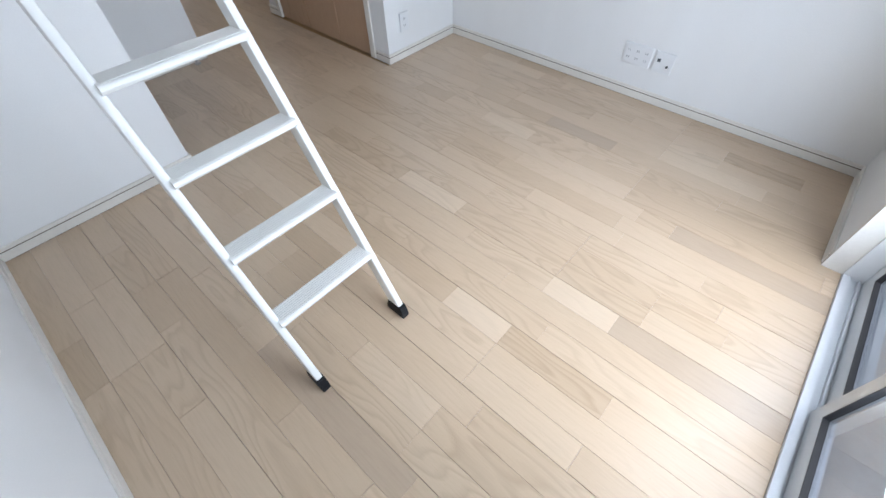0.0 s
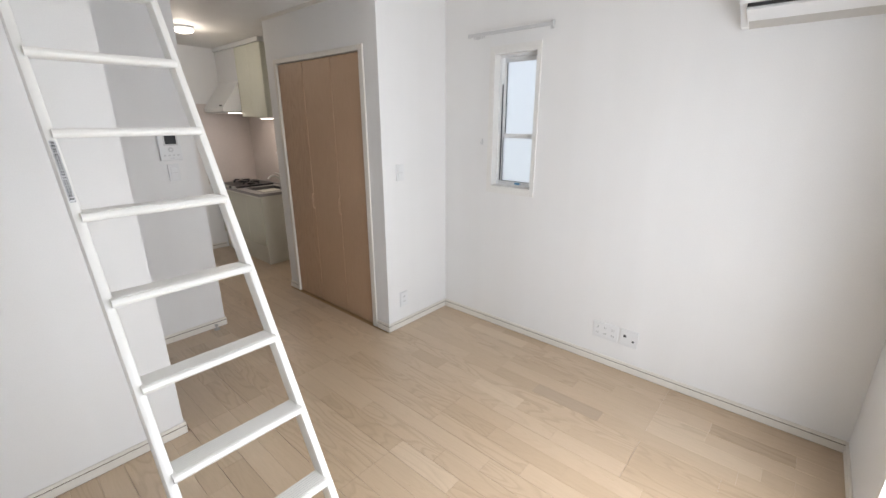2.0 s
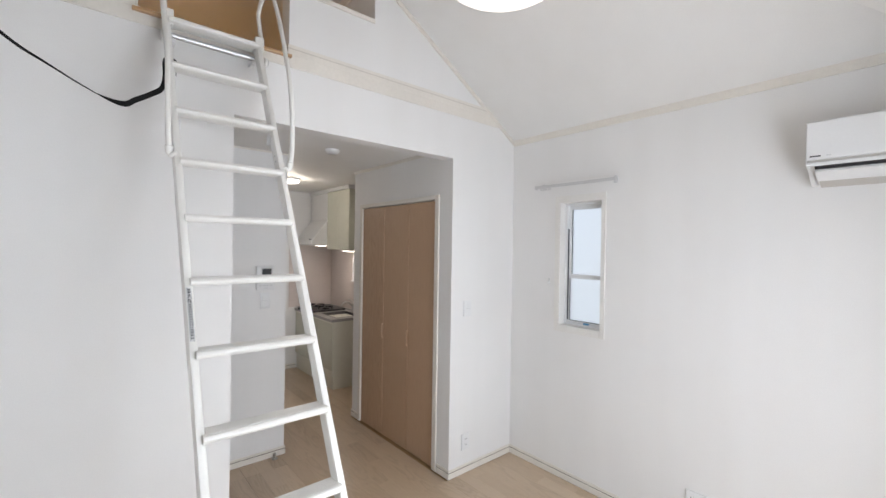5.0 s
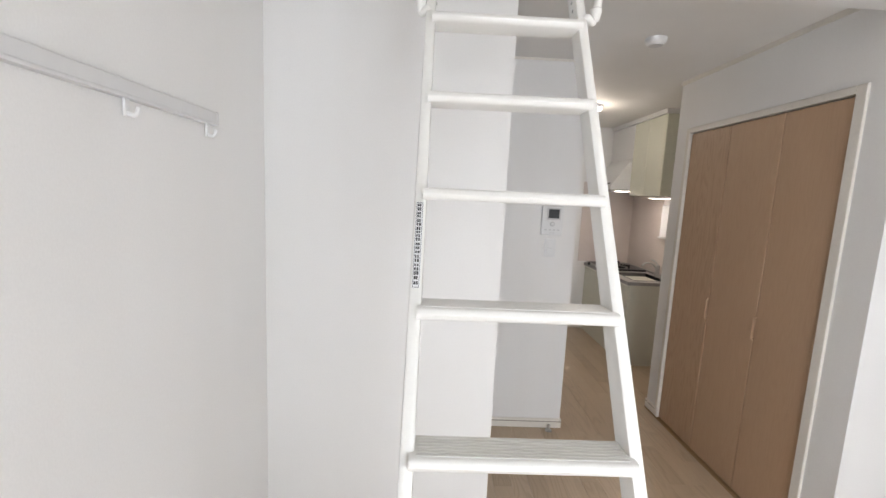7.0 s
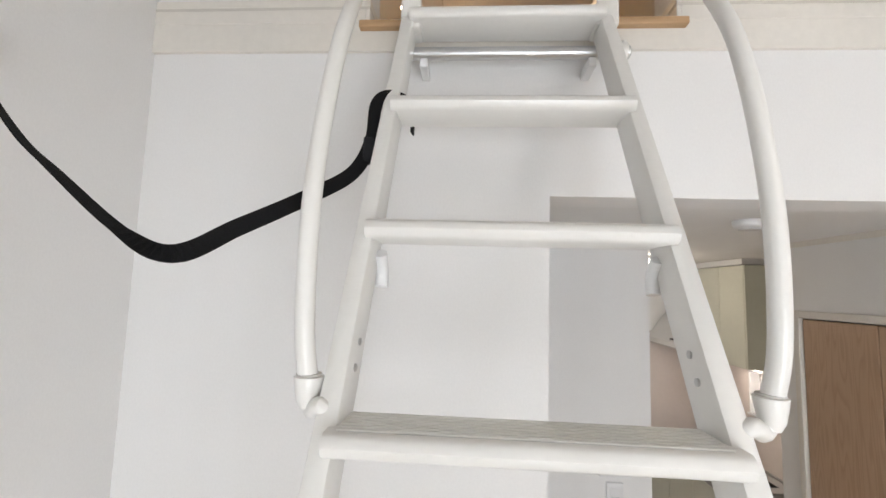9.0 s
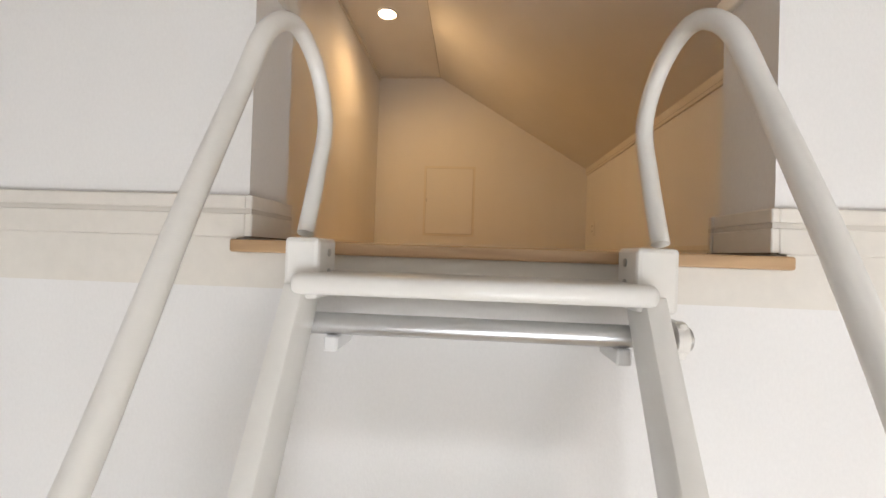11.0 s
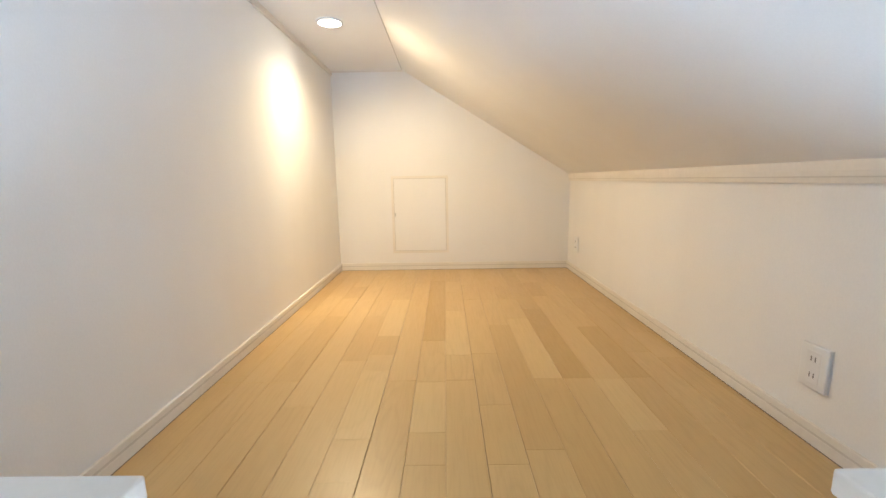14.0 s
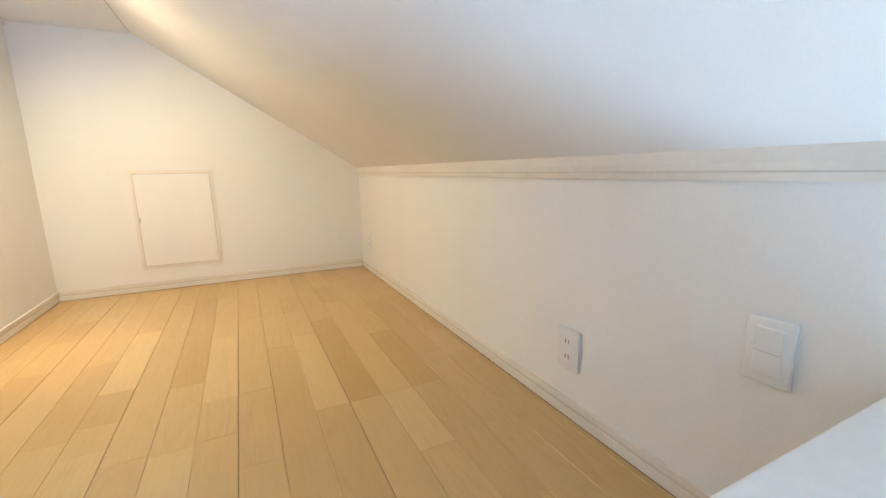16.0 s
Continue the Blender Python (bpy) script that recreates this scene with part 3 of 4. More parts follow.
for nm, za, zb, xo in (("upper_sash", 1.44, 1.970, 0.092), ("lower_sash", 1.122, 1.47, 0.070)):
    s = part(nm, boxes((xo, xo + 0.02, -0.752, -0.737, za, zb), (xo, xo + 0.02, -0.485, -0.470, za, zb), (xo, xo + 0.02, -0.737, -0.485, zb - 0.03, zb), (xo, xo + 0.02, -0.737, -0.485, za, za + (0.012 if nm == "lower_sash" else 0.03))), PLASTIC, w1)
    part("gasket", boxes((xo + 0.004, xo + 0.016, -0.488, -0.4845, za + 0.012, zb - 0.03), (xo + 0.004, xo + 0.016, -0.737, -0.4885, za + 0.0115, za + 0.0155)), INK, s, "black rubber gasket")
    g = part("pane", box(xo + 0.008, xo + 0.012, -0.737, -0.485, za + 0.01, zb - 0.03), FROST, s, "frosted glass pane")
    g.visible_shadow = False
part("side_rail", box(0.058, 0.066, -0.482, -0.476, 1.14, 1.80), INK, w1, "dark sliding rail")
part("catch", box(0.052, 0.068, -0.652, -0.610, 1.118, 1.130, 0.003, 2), BLUE, w1, "blue plastic catch")
setting("backdrop", boxes((0.60, 0.62, -2.2, 0.8, 0.2, 3.2), (0.60, 0.62, 1.6, 3.4, 0.6, 2.4)), OUTSIDE, "bright overcast light outside the side windows", "backdrop")
RAILPL = GREYPL
cr = thing("curtain_rail", (0, -0.58, 2.11), "short white curtain rail above the narrow window", "curtain rail")
part("rail", boxes((-0.062, -0.050, -0.884, -0.272, 2.098, 2.106), (-0.062, -0.058, -0.884, -0.272, 2.106, 2.118), (-0.054, -0.050, -0.884, -0.272, 2.106, 2.118)), RAILPL, cr)
for y in (-0.86, -0.30):
    part("bracket", boxes((-0.050, 0, y - 0.012, y + 0.012, 2.108, 2.116), (-0.006, 0, y - 0.012, y + 0.012, 2.09, 2.135)), RAILPL, cr)
part("end_cap", box(-0.066, -0.046, -0.894, -0.880, 2.090, 2.126, 0.003, 2), RAILPL, cr)
part("end_cap", box(-0.066, -0.046, -0.276, -0.262, 2.094, 2.120, 0.003, 2), RAILPL, cr)
for i in range(6):
    part("runner", box(-0.060, -0.052, -0.315 - i * 0.016, -0.309 - i * 0.016, 2.082, 2.100, 0.001), GREYPL, cr)
th = thing("tassel_hook", (0, -0.360, 1.413), "tiny pale curtain tieback hook on the wall", "hook")
part("base", box(-0.005, 0, -0.367, -0.353, 1.392, 1.434, 0.002, 2), GREYPL, th)
part("hook", sweep(smooth_path([(-0.004, -0.360, 1.402), (-0.020, -0.360, 1.400), (-0.026, -0.360, 1.412)], 5), 0.003, 8), GREYPL, th)

# air conditioner
ac = thing("air_conditioner", (-0.0, -2.20, 1.97), "white wall-mounted split air conditioner, off", "air conditioner")
ya, yb = -2.585, -1.832
prof = [(0, 2.228), (-0.150, 2.228), (-0.195, 2.216), (-0.203, 2.07), (-0.198, 2.040), (-0.150, 2.018), (-0.060, 1.962), (0, 1.962)]
part("casing", prism([(p[0], p[1]) for p in prof], "y", ya, yb), PLASTIC, ac)
part("front_panel", box(-0.213, -0.203, ya, yb, 2.056, 2.222, 0.006, 3), PLASTIC, ac, "smooth white front panel")
part("panel_gap", box(-0.2085, -0.19, ya + 0.004, yb - 0.004, 2.047, 2.054), GREYTRIM, ac)
part("lower_strip", box(-0.210, -0.16, ya, yb, 2.030, 2.046, 0.004, 2), PLASTIC, ac)
part("air_slot", box(-0.202, -0.05, ya + 0.025, yb - 0.03, 2.017, 2.030), DARK, ac, "dark air outlet slot")
part("flap", prism([(-0.200, 2.004), (-0.194, 2.016), (-0.070, 1.966), (-0.072, 1.955)], "y", ya + 0.025, yb - 0.03), PLASTIC, ac, "white swing flap")
part("flap_edge", prism([(-0.120, 1.972), (-0.117, 1.978), (-0.070, 1.957), (-0.071, 1.950)], "y", ya + 0.027, yb - 0.035), GREYTRIM, ac)
part("badge", box(-0.2136, -0.212, -1.882, -1.846, 2.068, 2.074), INK, ac)
part("badge_mark", box(-0.2136, -0.212, -1.915, -1.900, 2.069, 2.073), GREYPL, ac)
for i in range(8):
    part("mark", box(-0.2106, -0.209, -2.47 + i * 0.010, -2.464 + i * 0.010, 2.036, 2.040), INK, ac)
du = thing("pipe_cover", (-0.03, -2.545, 1.84), "white plastic pipe cover below the air conditioner", "pipe cover")
part("duct", box(-0.055, 0, -2.585, -2.515, 1.84, 1.962, 0.006, 2), PLASTIC, du)

# pendant lamp
PX, PY, PZ = -1.40, -1.12, 2.715
pd = thing("pendant_lamp", (PX, PY, PZ), "lit white saucer-shaped pendant lamp on a thin cord", "pendant lamp")
A, Bq = 0.247, 0.068
part("shade", turned([(A * math.cos(a), Bq * math.sin(a)) for a in [radians(-89 + i * 8.9) for i in range(21)]], (PX, PY, PZ), "z", 48), SHADE, pd, "glowing white acrylic saucer", smooth=True)
part("cap", turned([(0.05, 0.066), (0.045, 0.085), (0.012, 0.10)], (PX, PY, PZ), "z", 24), PLASTIC, pd, smooth=True)
part("cord", rod((PX, PY, PZ + 0.10), (PX, PY, zA(PX) - 0.03), 0.0025, 8), GREYPL, pd)
part("ceiling_rose", turned([(0.045, 0.04), (0.045, -0.02), (0.03, -0.04), (0.008, -0.045)], (PX, PY, zA(PX)), "z", 24), PLASTIC, pd, smooth=True)

# ceiling alarm with pull cord
dx, dy = -0.86, -2.165
dv = thing("ceiling_alarm", (dx, dy, zB(dy)), "small white ceiling alarm on a wedge base", "alarm")
part("base", prism([(dy - 0.055, zB(dy - 0.055) + 0.005), (dy + 0.055, zB(dy + 0.055) + 0.005), (dy + 0.055, zB(dy) - 0.032), (dy - 0.055, zB(dy) - 0.052)], "x", dx - 0.055, dx + 0.055), PLASTIC, dv)
part("body", turned([(0.050, -0.040), (0.050, -0.058), (0.044, -0.075), (0.02, -0.080)], (dx, dy, zB(dy)), "z", 28), PLASTIC, dv, "round white sensor body", smooth=True)
part("slot", box(dx - 0.03, dx + 0.03, dy - 0.052, dy - 0.044, zB(dy) - 0.068, zB(dy) - 0.060), GREYPL, dv)
part("pull_cord", rod((dx, dy, zB(dy) - 0.08), (dx, dy, 1.940), 0.0015, 6), PLASTIC, dv, "thin white pull cord")
part("cord_bead", turned([(0.003, 0), (0.006, -0.008), (0.006, -0.018), (0.003, -0.022)], (dx, dy, 1.942), "z", 12), PLASTIC, dv, smooth=True)

# hook rail on the left wall
hr = thing("hook_rail", (XL, -0.93, 1.712), "pale grey picture rail with sliding hooks", "hook rail")
part("rail", box(XL, XL + 0.016, -1.53, -0.350, 1.688, 1.718, 0.002, 2), PALERAIL, hr, "pale grey aluminium channel")
part("lip", box(XL + 0.001, XL + 0.020, -1.53, -0.350, 1.683, 1.690, 0.001), PALERAIL, hr)
part("end_cap", box(XL + 0.0005, XL + 0.018, -0.351, -0.343, 1.683, 1.720, 0.002), PALERAIL, hr)
for y in (-0.392, -0.677):
    hk = part("hook", box(XL + 0.008, XL + 0.014, y - 0.008, y + 0.008, 1.650, 1.690, 0.002), PLASTIC, hr, "small white hook")
    part("tip", sweep(smooth_path([(XL + 0.012, y, 1.657), (XL + 0.024, y, 1.652), (XL + 0.032, y, 1.658), (XL + 0.034, y, 1.668)], 5), 0.004, 8), PLASTIC, hk, smooth=True)

# ---- loft ladder ----
LX0, LX1 = -2.377, -1.982


def ly(z):
    return -1.472 + 0.541 * z


ld = thing("loft_ladder", (-2.18, -1.46, 0.0), "white metal loft ladder leaning on the loft edge", "ladder")
for x0, x1 in ((LX0, LX0 + 0.024), (LX1 - 0.024, LX1)):
    zt = 2.60
    bm = bmesh.new()
    add_box(bm, x0, x1, -0.027, 0.027, 0, 1, 0.0)
    bmesh.ops.bevel(bm, geom=[e for e in bm.edges if abs((e.verts[0].co - e.verts[1].co).normalized().z) > 0.9], offset=0.006, segments=2, affect="EDGES", profile=0.5)
    for v in bm.verts:
        z = 0.030 + v.co.z * (zt - 0.030)
        v.co = Vector((v.co.x, ly(z) + v.co.y * 1.13, z))
    part("side_rail", bm, WHITE, ld, smooth=True)
    f = prism([(-1.492, 0), (-1.408, 0), (-1.405, 0.020), (-1.416, 0.058), (-1.480, 0.058), (-1.492, 0.022)], "x", x0 - 0.003, x1 + 0.003)
    bmesh.ops.bevel(f, geom=f.edges[:], offset=0.003, segments=2, affect="EDGES", profile=0.5)
    part("foot", f, BLACK, ld, "black rubber foot")
for n in range(1, 12):
    z = 0.2835 + 0.2098 * (n - 1)
    yf = -1.518 + 0.541 * (z - 0.015)
    nose = [(yf, z - 0.012), (yf + 0.0025, z - 0.005), (yf + 0.008, z - 0.001), (yf + 0.070, z - 0.001), (yf + 0.073, z - 0.004), (yf + 0.073, z - 0.024), (yf + 0.010, z - 0.024), (yf + 0.0035, z - 0.020)]
    tread = part("step", prism(nose, "x", LX0 + 0.016, LX1 - 0.016), WHITE, ld, smooth=True)
    part("tread_insert", box(LX0 + 0.028, LX1 - 0.028, yf + 0.012, yf + 0.068, z - 0.004, z - 0.0006), INSERT, tread, "pale grey ribbed tread")
    for i in range(7):
        part("rib", box(LX0 + 0.027, LX1 - 0.027, yf + 0.0125 + i * 0.0080, yf + 0.0181 + i * 0.0080, z - 0.002, z + 0.0007), WHITE, tread)
# wide top step
z = 2.613
yf = -0.112
tp = part("top_step", box(LX0 + 0.014, LX1 - 0.014, yf, yf + 0.088, z - 0.022, z, 0.008, 3), WHITE, ld, smooth=True)
for x0, x1, sgn in ((-2.378, -2.340, 1), (-2.012, -1.970, -1)):
    b = part("post_socket", box(x0, x1, -0.092, -0.034, 2.584, 2.650, 0.005, 2), WHITE, ld, "white cast socket with two screws")
    for k, zz in enumerate((2.612, 2.634)):
        xs = x1 if sgn > 0 else x0
        part("screw", turned([(0.0045, 0), (0.0045, sgn * 0.0015), (0.002, sgn * 0.002)], (xs, -0.060, zz), "x", 12), STEEL, b)
for xo, xi in ((-2.397, -2.370), (-1.936, -1.974)):
    s = -1 if xo < -2.2 else 1
    xb = xo - s * (0.006 if s < 0 else 0.020)
    pts = [(xb, -0.418, 1.990), (xb + s * 0.004, -0.428, 2.06), (xb + s * 0.005, -0.422, 2.20), (xb * 0.6 + xo * 0.4, -0.378, 2.37), (xb * 0.2 + xo * 0.8, -0.300, 2.505), (xo, -0.258, 2.585), (xo, -0.216, 2.668), (xo, -0.150, 2.788),
           (xo * 0.75 + xi * 0.25, -0.118, 2.858), (xo * 0.5 + xi * 0.5, -0.070, 2.888), (xo * 0.25 + xi * 0.75, -0.022, 2.862), (xi, -0.004, 2.80), (xi, -0.024, 2.73), (xi, -0.055, 2.655)]
    part("handrail", sweep(smooth_path(pts, 6), 0.0098, 14), WHITE, ld, "bent white tube handrail", smooth=True)
    xr = LX0 + 0.012 if xo < -2.2 else LX1 - 0.012
    zr = 1.966
    c = part("bracket", join(turned([(0.007, -0.022), (0.0110, -0.014), (0.0138, 0.002), (0.0146, 0.008), (0.0125, 0.009)], (xb, -0.418, 1.992), "z", 18),
                             sweep(smooth_path([(xb, -0.418, 1.986), (xb * 0.8 + xr * 0.2, -0.418, 1.968), (xb * 0.35 + xr * 0.65, ly(zr) - 0.022, zr + 0.010), (xr, ly(zr) - 0.012, zr - 0.004)], 5), 0.0085, 12)), WHITE, ld, "white handrail socket", smooth=True)
    part("collar_gap", turned([(0.0124, 0.0085), (0.0124, 0.0110), (0.0100, 0.0115)], (xb, -0.418, 1.992), "z", 18), GREYTRIM, c, "dark joint ring")
    xi2, sg = (LX0 + 0.024, 1) if xo < -2.2 else (LX1 - 0.024, -1)
    for zz in (2.005, 2.030):
        part("screw", turned([(0.0042, 0), (0.0042, sg * 0.002), (0.002, sg * 0.0028)], (xi2, ly(zz) - 0.004, zz), "x", 10), STEEL, c, "small steel screw")
for x in (LX0 + 0.029, LX1 - 0.026):
    part("stay_hook", sweep(smooth_path([(x, -0.312, 2.132), (x, -0.300, 2.116), (x, -0.297, 2.102), (x, -0.299, 2.090)], 5), 0.0085, 10), PLASTIC, ld, "white plastic stay hook", smooth=True)
# warning sticker on the front of the rail
st = bmesh.new()
z0, z1 = 1.359, 1.513
lab = part("sticker", prism([(ly(z0) - 0.0318, z0), (ly(z1) - 0.0318, z1), (ly(z1) - 0.0308, z1), (ly(z0) - 0.0308, z0)], "x", LX0 + 0.004, LX0 + 0.019), PLASTIC, ld, "white warning sticker with tiny black print")
rng = random.Random(5)
bars = bmesh.new()
zz = z0 + 0.006
while zz < z1 - 0.008:
    h = rng.uniform(0.004, 0.0065)
    for xx in (LX0 + 0.0075, LX0 + 0.0118):
        w = rng.uniform(0.0026, 0.0038)
        a, b2 = zz, zz + h
        vs = [(x, ly(q) - 0.0330, q) for x, q in ((xx, a), (xx + w, a), (xx + w, b2), (xx, b2))]
        bars.faces.new([bars.verts.new(v) for v in vs])
    zz += h + rng.uniform(0.001, 0.003)
part("print", bars, INK, lab)
border = bmesh.new()
for xa, xb, qa, qb in ((LX0 + 0.0055, LX0 + 0.0062, z0 + 0.001, z1 - 0.001), (LX0 + 0.0168, LX0 + 0.0175, z0 + 0.001, z1 - 0.001), (LX0 + 0.0062, LX0 + 0.0168, z0 + 0.001, z0 + 0.002), (LX0 + 0.0062, LX0 + 0.0168, z1 - 0.002, z1 - 0.001)):
    border.faces.new([border.verts.new((x, ly(q) - 0.0322, q)) for x, q in ((xa, qa), (xb, qa), (xb, qb), (xa, qb))])
part("border", border, INK, lab)

hb = thing("ladder_hanging_bar", (-2.17, 0, 2.553), "silver tube fixed on brackets below the loft edge", "bar")
part("bar", rod((-2.362, -0.051, 2.553), (-1.960, -0.051, 2.553), 0.0125, 20), ALU, hb, smooth=True)
for x in (-2.375, -1.952):
    b = part("bracket", join(box(x - 0.005, x + 0.005, -0.066, -0.008, 2.532, 2.572, 0.004, 2), turned([(0.019, x - 0.006), (0.019, x + 0.006)], (0, -0.051, 2.553), "x", 18)), WHITE, hb, smooth=True)
    part("end_knob", turned([(0.013, x + 0.005), (0.013, x + 0.012), (0.008, x + 0.015)], (0, -0.051, 2.553), "x", 16), STEEL, b, smooth=True)
for x in (-2.335, -2.01):
    part("stand_off", box(x - 0.008, x + 0.008, -0.06, 0, 2.522, 2.540, 0.002), PLASTIC, hb)

# strap from the ladder to the wall
sp = thing("black_strap", (-2.53, -0.44, 2.11), "black webbing strap sagging from ladder to wall", "strap")
path = smooth_path([(-2.338, -0.152, 2.350), (-2.338, -0.154, 2.380), (-2.342, -0.185, 2.3905), (-2.368, -0.205, 2.392), (-2.385, -0.222, 2.368), (-2.386, -0.240, 2.305), (-2.400, -0.278, 2.245), (-2.440, -0.337, 2.196), (-2.486, -0.398, 2.150), (-2.525, -0.442, 2.116),
                    (-2.60, -0.425, 2.142), (-2.714, -0.393, 2.212), (-2.79, -0.372, 2.262), (-2.877, -0.348, 2.343), (-2.936, -0.327, 2.425)], 7)
part("webbing", sweep(path, 0, flat=(0.019, 0.0022), twist=[0.1] * 40 + [0.1 + 0.05 * i for i in range(10)] + [0.6] * 10 + [0.6 - 0.17 * i for i in range(10)] + [-1.1 - 0.03 * i for i in range(40)]), WEB, sp)
part("buckle", box(-2.392, -2.377, -0.262, -0.238, 2.268, 2.304, 0.003, 2), BLACK, sp, "black plastic buckle")
wh = thing("wall_hook", (XL, -0.325, 2.42), "small white wall hook holding the strap", "hook")
part("base", box(XL, XL + 0.006, -0.342, -0.308, 2.405, 2.450, 0.002, 2), PLASTIC, wh)
part("peg", turned([(0.006, 0.005), (0.006, 0.020), (0.011, 0.022), (0.011, 0.027)], (XL, -0.325, 2.425), "x", 14), PLASTIC, wh)

# ---- loft things ----
ht = thing("wall_hatch", (-2.363, YB, 2.775), "white access hatch with a thin frame in the end wall", "hatch")
xa, xb, za, zb = -2.559, -2.160, 2.771, 3.316
part("frame", boxes((xa, xa + 0.016, YB - 0.007, YB, za, zb), (xb - 0.016, xb, YB - 0.007, YB, za, zb), (xa + 0.016, xb - 0.016, YB - 0.007, YB, za, za + 0.016), (xa + 0.016, xb - 0.016, YB - 0.007, YB, zb - 0.016, zb)), TRIM, ht, "thin ivory frame")
part("gap", box(xa + 0.016, xb - 0.016, YB - 0.002, YB, za + 0.016, zb - 0.016), GREYTRIM, ht)
part("panel", box(xa + 0.0185, xb - 0.0185, YB - 0.006, YB - 0.0015, za + 0.0185, zb - 0.0185, 0.001), PAPER, ht)
part("latch", box(xa + 0.020, xa + 0.027, YB - 0.011, YB - 0.0055, 3.035, 3.062, 0.001), STEEL, ht, "small metal latch")

dl = thing("loft_downlight", (-2.705, 1.84, ZF), "small lit round downlight in the flat ceiling", "downlight")
part("ring", turned([(0.062, 0.0), (0.062, -0.005), (0.056, -0.009), (0.050, -0.006), (0.050, 0.0)], (-2.705, 1.84, ZF), "z", 32), PLASTIC, dl, smooth=True)
part("lens", turned([(0.050, -0.0015), (0.049, -0.004)], (-2.705, 1.84, ZF), "z", 28), BULB, dl, "glowing warm lens")

# ---- kitchen ----
kb = thing("kitchen_base_unit", (-0.25, 2.77, 0), "cream laminate kitchen base unit with drawers", "kitchen cabinet")
part("body", box(-0.485, -0.004, 2.21, 3.318, 0.0, 0.775), CREAMSIDE, kb, "pale end panel and carcass")
part("side_panel", box(-0.492, -0.004, 2.196, 2.210, 0.0, 0.778, 0.001), CREAMSIDE, kb)
ys = (2.198, 2.58, 2.96, 3.316)
for i in range(3):
    d = part("door", box(-0.505, -0.486, ys[i] + 0.0015, ys[i + 1] - 0.0015, 0.215, 0.772, 0.002), CREAM, kb)
    part("grip", box(-0.507, -0.500, ys[i] + 0.01, ys[i + 1] - 0.01, 0.756, 0.770, 0.001), CREAMSIDE, d)
part("drawer", box(-0.482, -0.470, 2.212, 3.316, 0.02, 0.205, 0.002), CREAM, kb, "recessed cream toe drawer")
part("toe_shadow", box(-0.484, -0.478, 2.212, 3.316, 0.203, 0.214), INK, kb)
wt = thing("worktop", (-0.26, 2.77, 0.79), "grey stone-effect worktop with a steel sink", "worktop")
part("slab", boxes((-0.522, -0.006, 2.188, 2.28, 0.776, 0.806), (-0.522, -0.42, 2.28, 2.68, 0.776, 0.806), (-0.10, -0.006, 2.28, 2.68, 0.776, 0.806), (-0.522, -0.006, 2.68, 3.313, 0.776, 0.806)), COUNTER, wt)
sk = part("sink", boxes((-0.42, -0.10, 2.28, 2.68, 0.62, 0.625), (-0.425, -0.42, 2.275, 2.685, 0.62, 0.809), (-0.10, -0.095, 2.275, 2.685, 0.62, 0.809), (-0.42, -0.10, 2.275, 2.28, 0.62, 0.809), (-0.42, -0.10, 2.68, 2.685, 0.62, 0.809)), SINK, wt, "brushed steel sink bowl with dark reflections in its colour")
part("drain", turned([(0.045, 0), (0.045, 0.004), (0.02, 0.005)], (-0.26, 2.48, 0.625), "z", 24), ALU, sk)
part("splash_lip", box(-0.022, -0.0065, 2.188, 3.313, 0.806, 0.822, 0.002), COUNTER, wt)
fa = thing("faucet", (-0.06, 2.55, 0.806), "chrome single-lever kitchen faucet", "faucet")
part("base", turned([(0.026, 0), (0.026, 0.01), (0.020, 0.06), (0.020, 0.10), (0.014, 0.115)], (-0.06, 2.55, 0.806), "z", 20), STEEL, fa, smooth=True)
part("spout", sweep(smooth_path([(-0.06, 2.55, 0.87), (-0.13, 2.53, 0.935), (-0.20, 2.51, 0.945), (-0.25, 2.50, 0.915)], 7), 0.011, 12), STEEL, fa, smooth=True)
part("lever", sweep(smooth_path([(-0.06, 2.55, 0.92), (-0.07, 2.58, 0.95), (-0.09, 2.63, 0.965)], 5), 0.007, 10), STEEL, fa, smooth=True)
gs = thing("gas_stove", (-0.26, 3.02, 0.806), "black two-burner gas stove on the worktop", "stove")
part("top_plate", box(-0.50, -0.05, 2.78, 3.28, 0.807, 0.826, 0.004, 2), DARK, gs)
part("front_panel", box(-0.512, -0.498, 2.79, 3.27, 0.808, 0.828, 0.003), STEEL, gs, "steel front strip")
for yy in (2.90, 3.16):
    bu = part("burner", turned([(0.045, 0), (0.045, 0.012), (0.03, 0.016)], (-0.27, yy, 0.826), "z", 20), DARK, gs)
    part("trivet", join(*[rod((-0.27 + 0.095 * math.cos(a), yy + 0.095 * math.sin(a), 0.852), (-0.27 + 0.03 * math.cos(a), yy + 0.03 * math.sin(a), 0.856), 0.006, 8) for a in [i * math.pi / 3 for i in range(6)]],
                        *[rod((-0.27 + 0.095 * math.cos(a), yy + 0.095 * math.sin(a), 0.826), (-0.27 + 0.095 * math.cos(a), yy + 0.095 * math.sin(a), 0.856), 0.006, 8) for a in [i * math.pi / 3 for i in range(6)]]), DARK, bu, "black cast trivet")
    part("knob", turned([(0.018, 0), (0.018, -0.018), (0.013, -0.022)], (-0.512, yy, 0.815), "x", 16), DARK, gs)
kc = thing("wall_cabinet", (-0.16, 2.50, 1.60), "cream laminate wall cabinet above the sink", "kitchen cabinet")
part("body", box(-0.300, -0.004, 2.205, 2.775, 1.605, 2.318), CREAMSIDE, kc)
for a, b in ((2.206, 2.490), (2.492, 2.774)):
    part("door", box(-0.320, -0.301, a, b, 1.600, 2.318, 0.002), CREAM, kc)
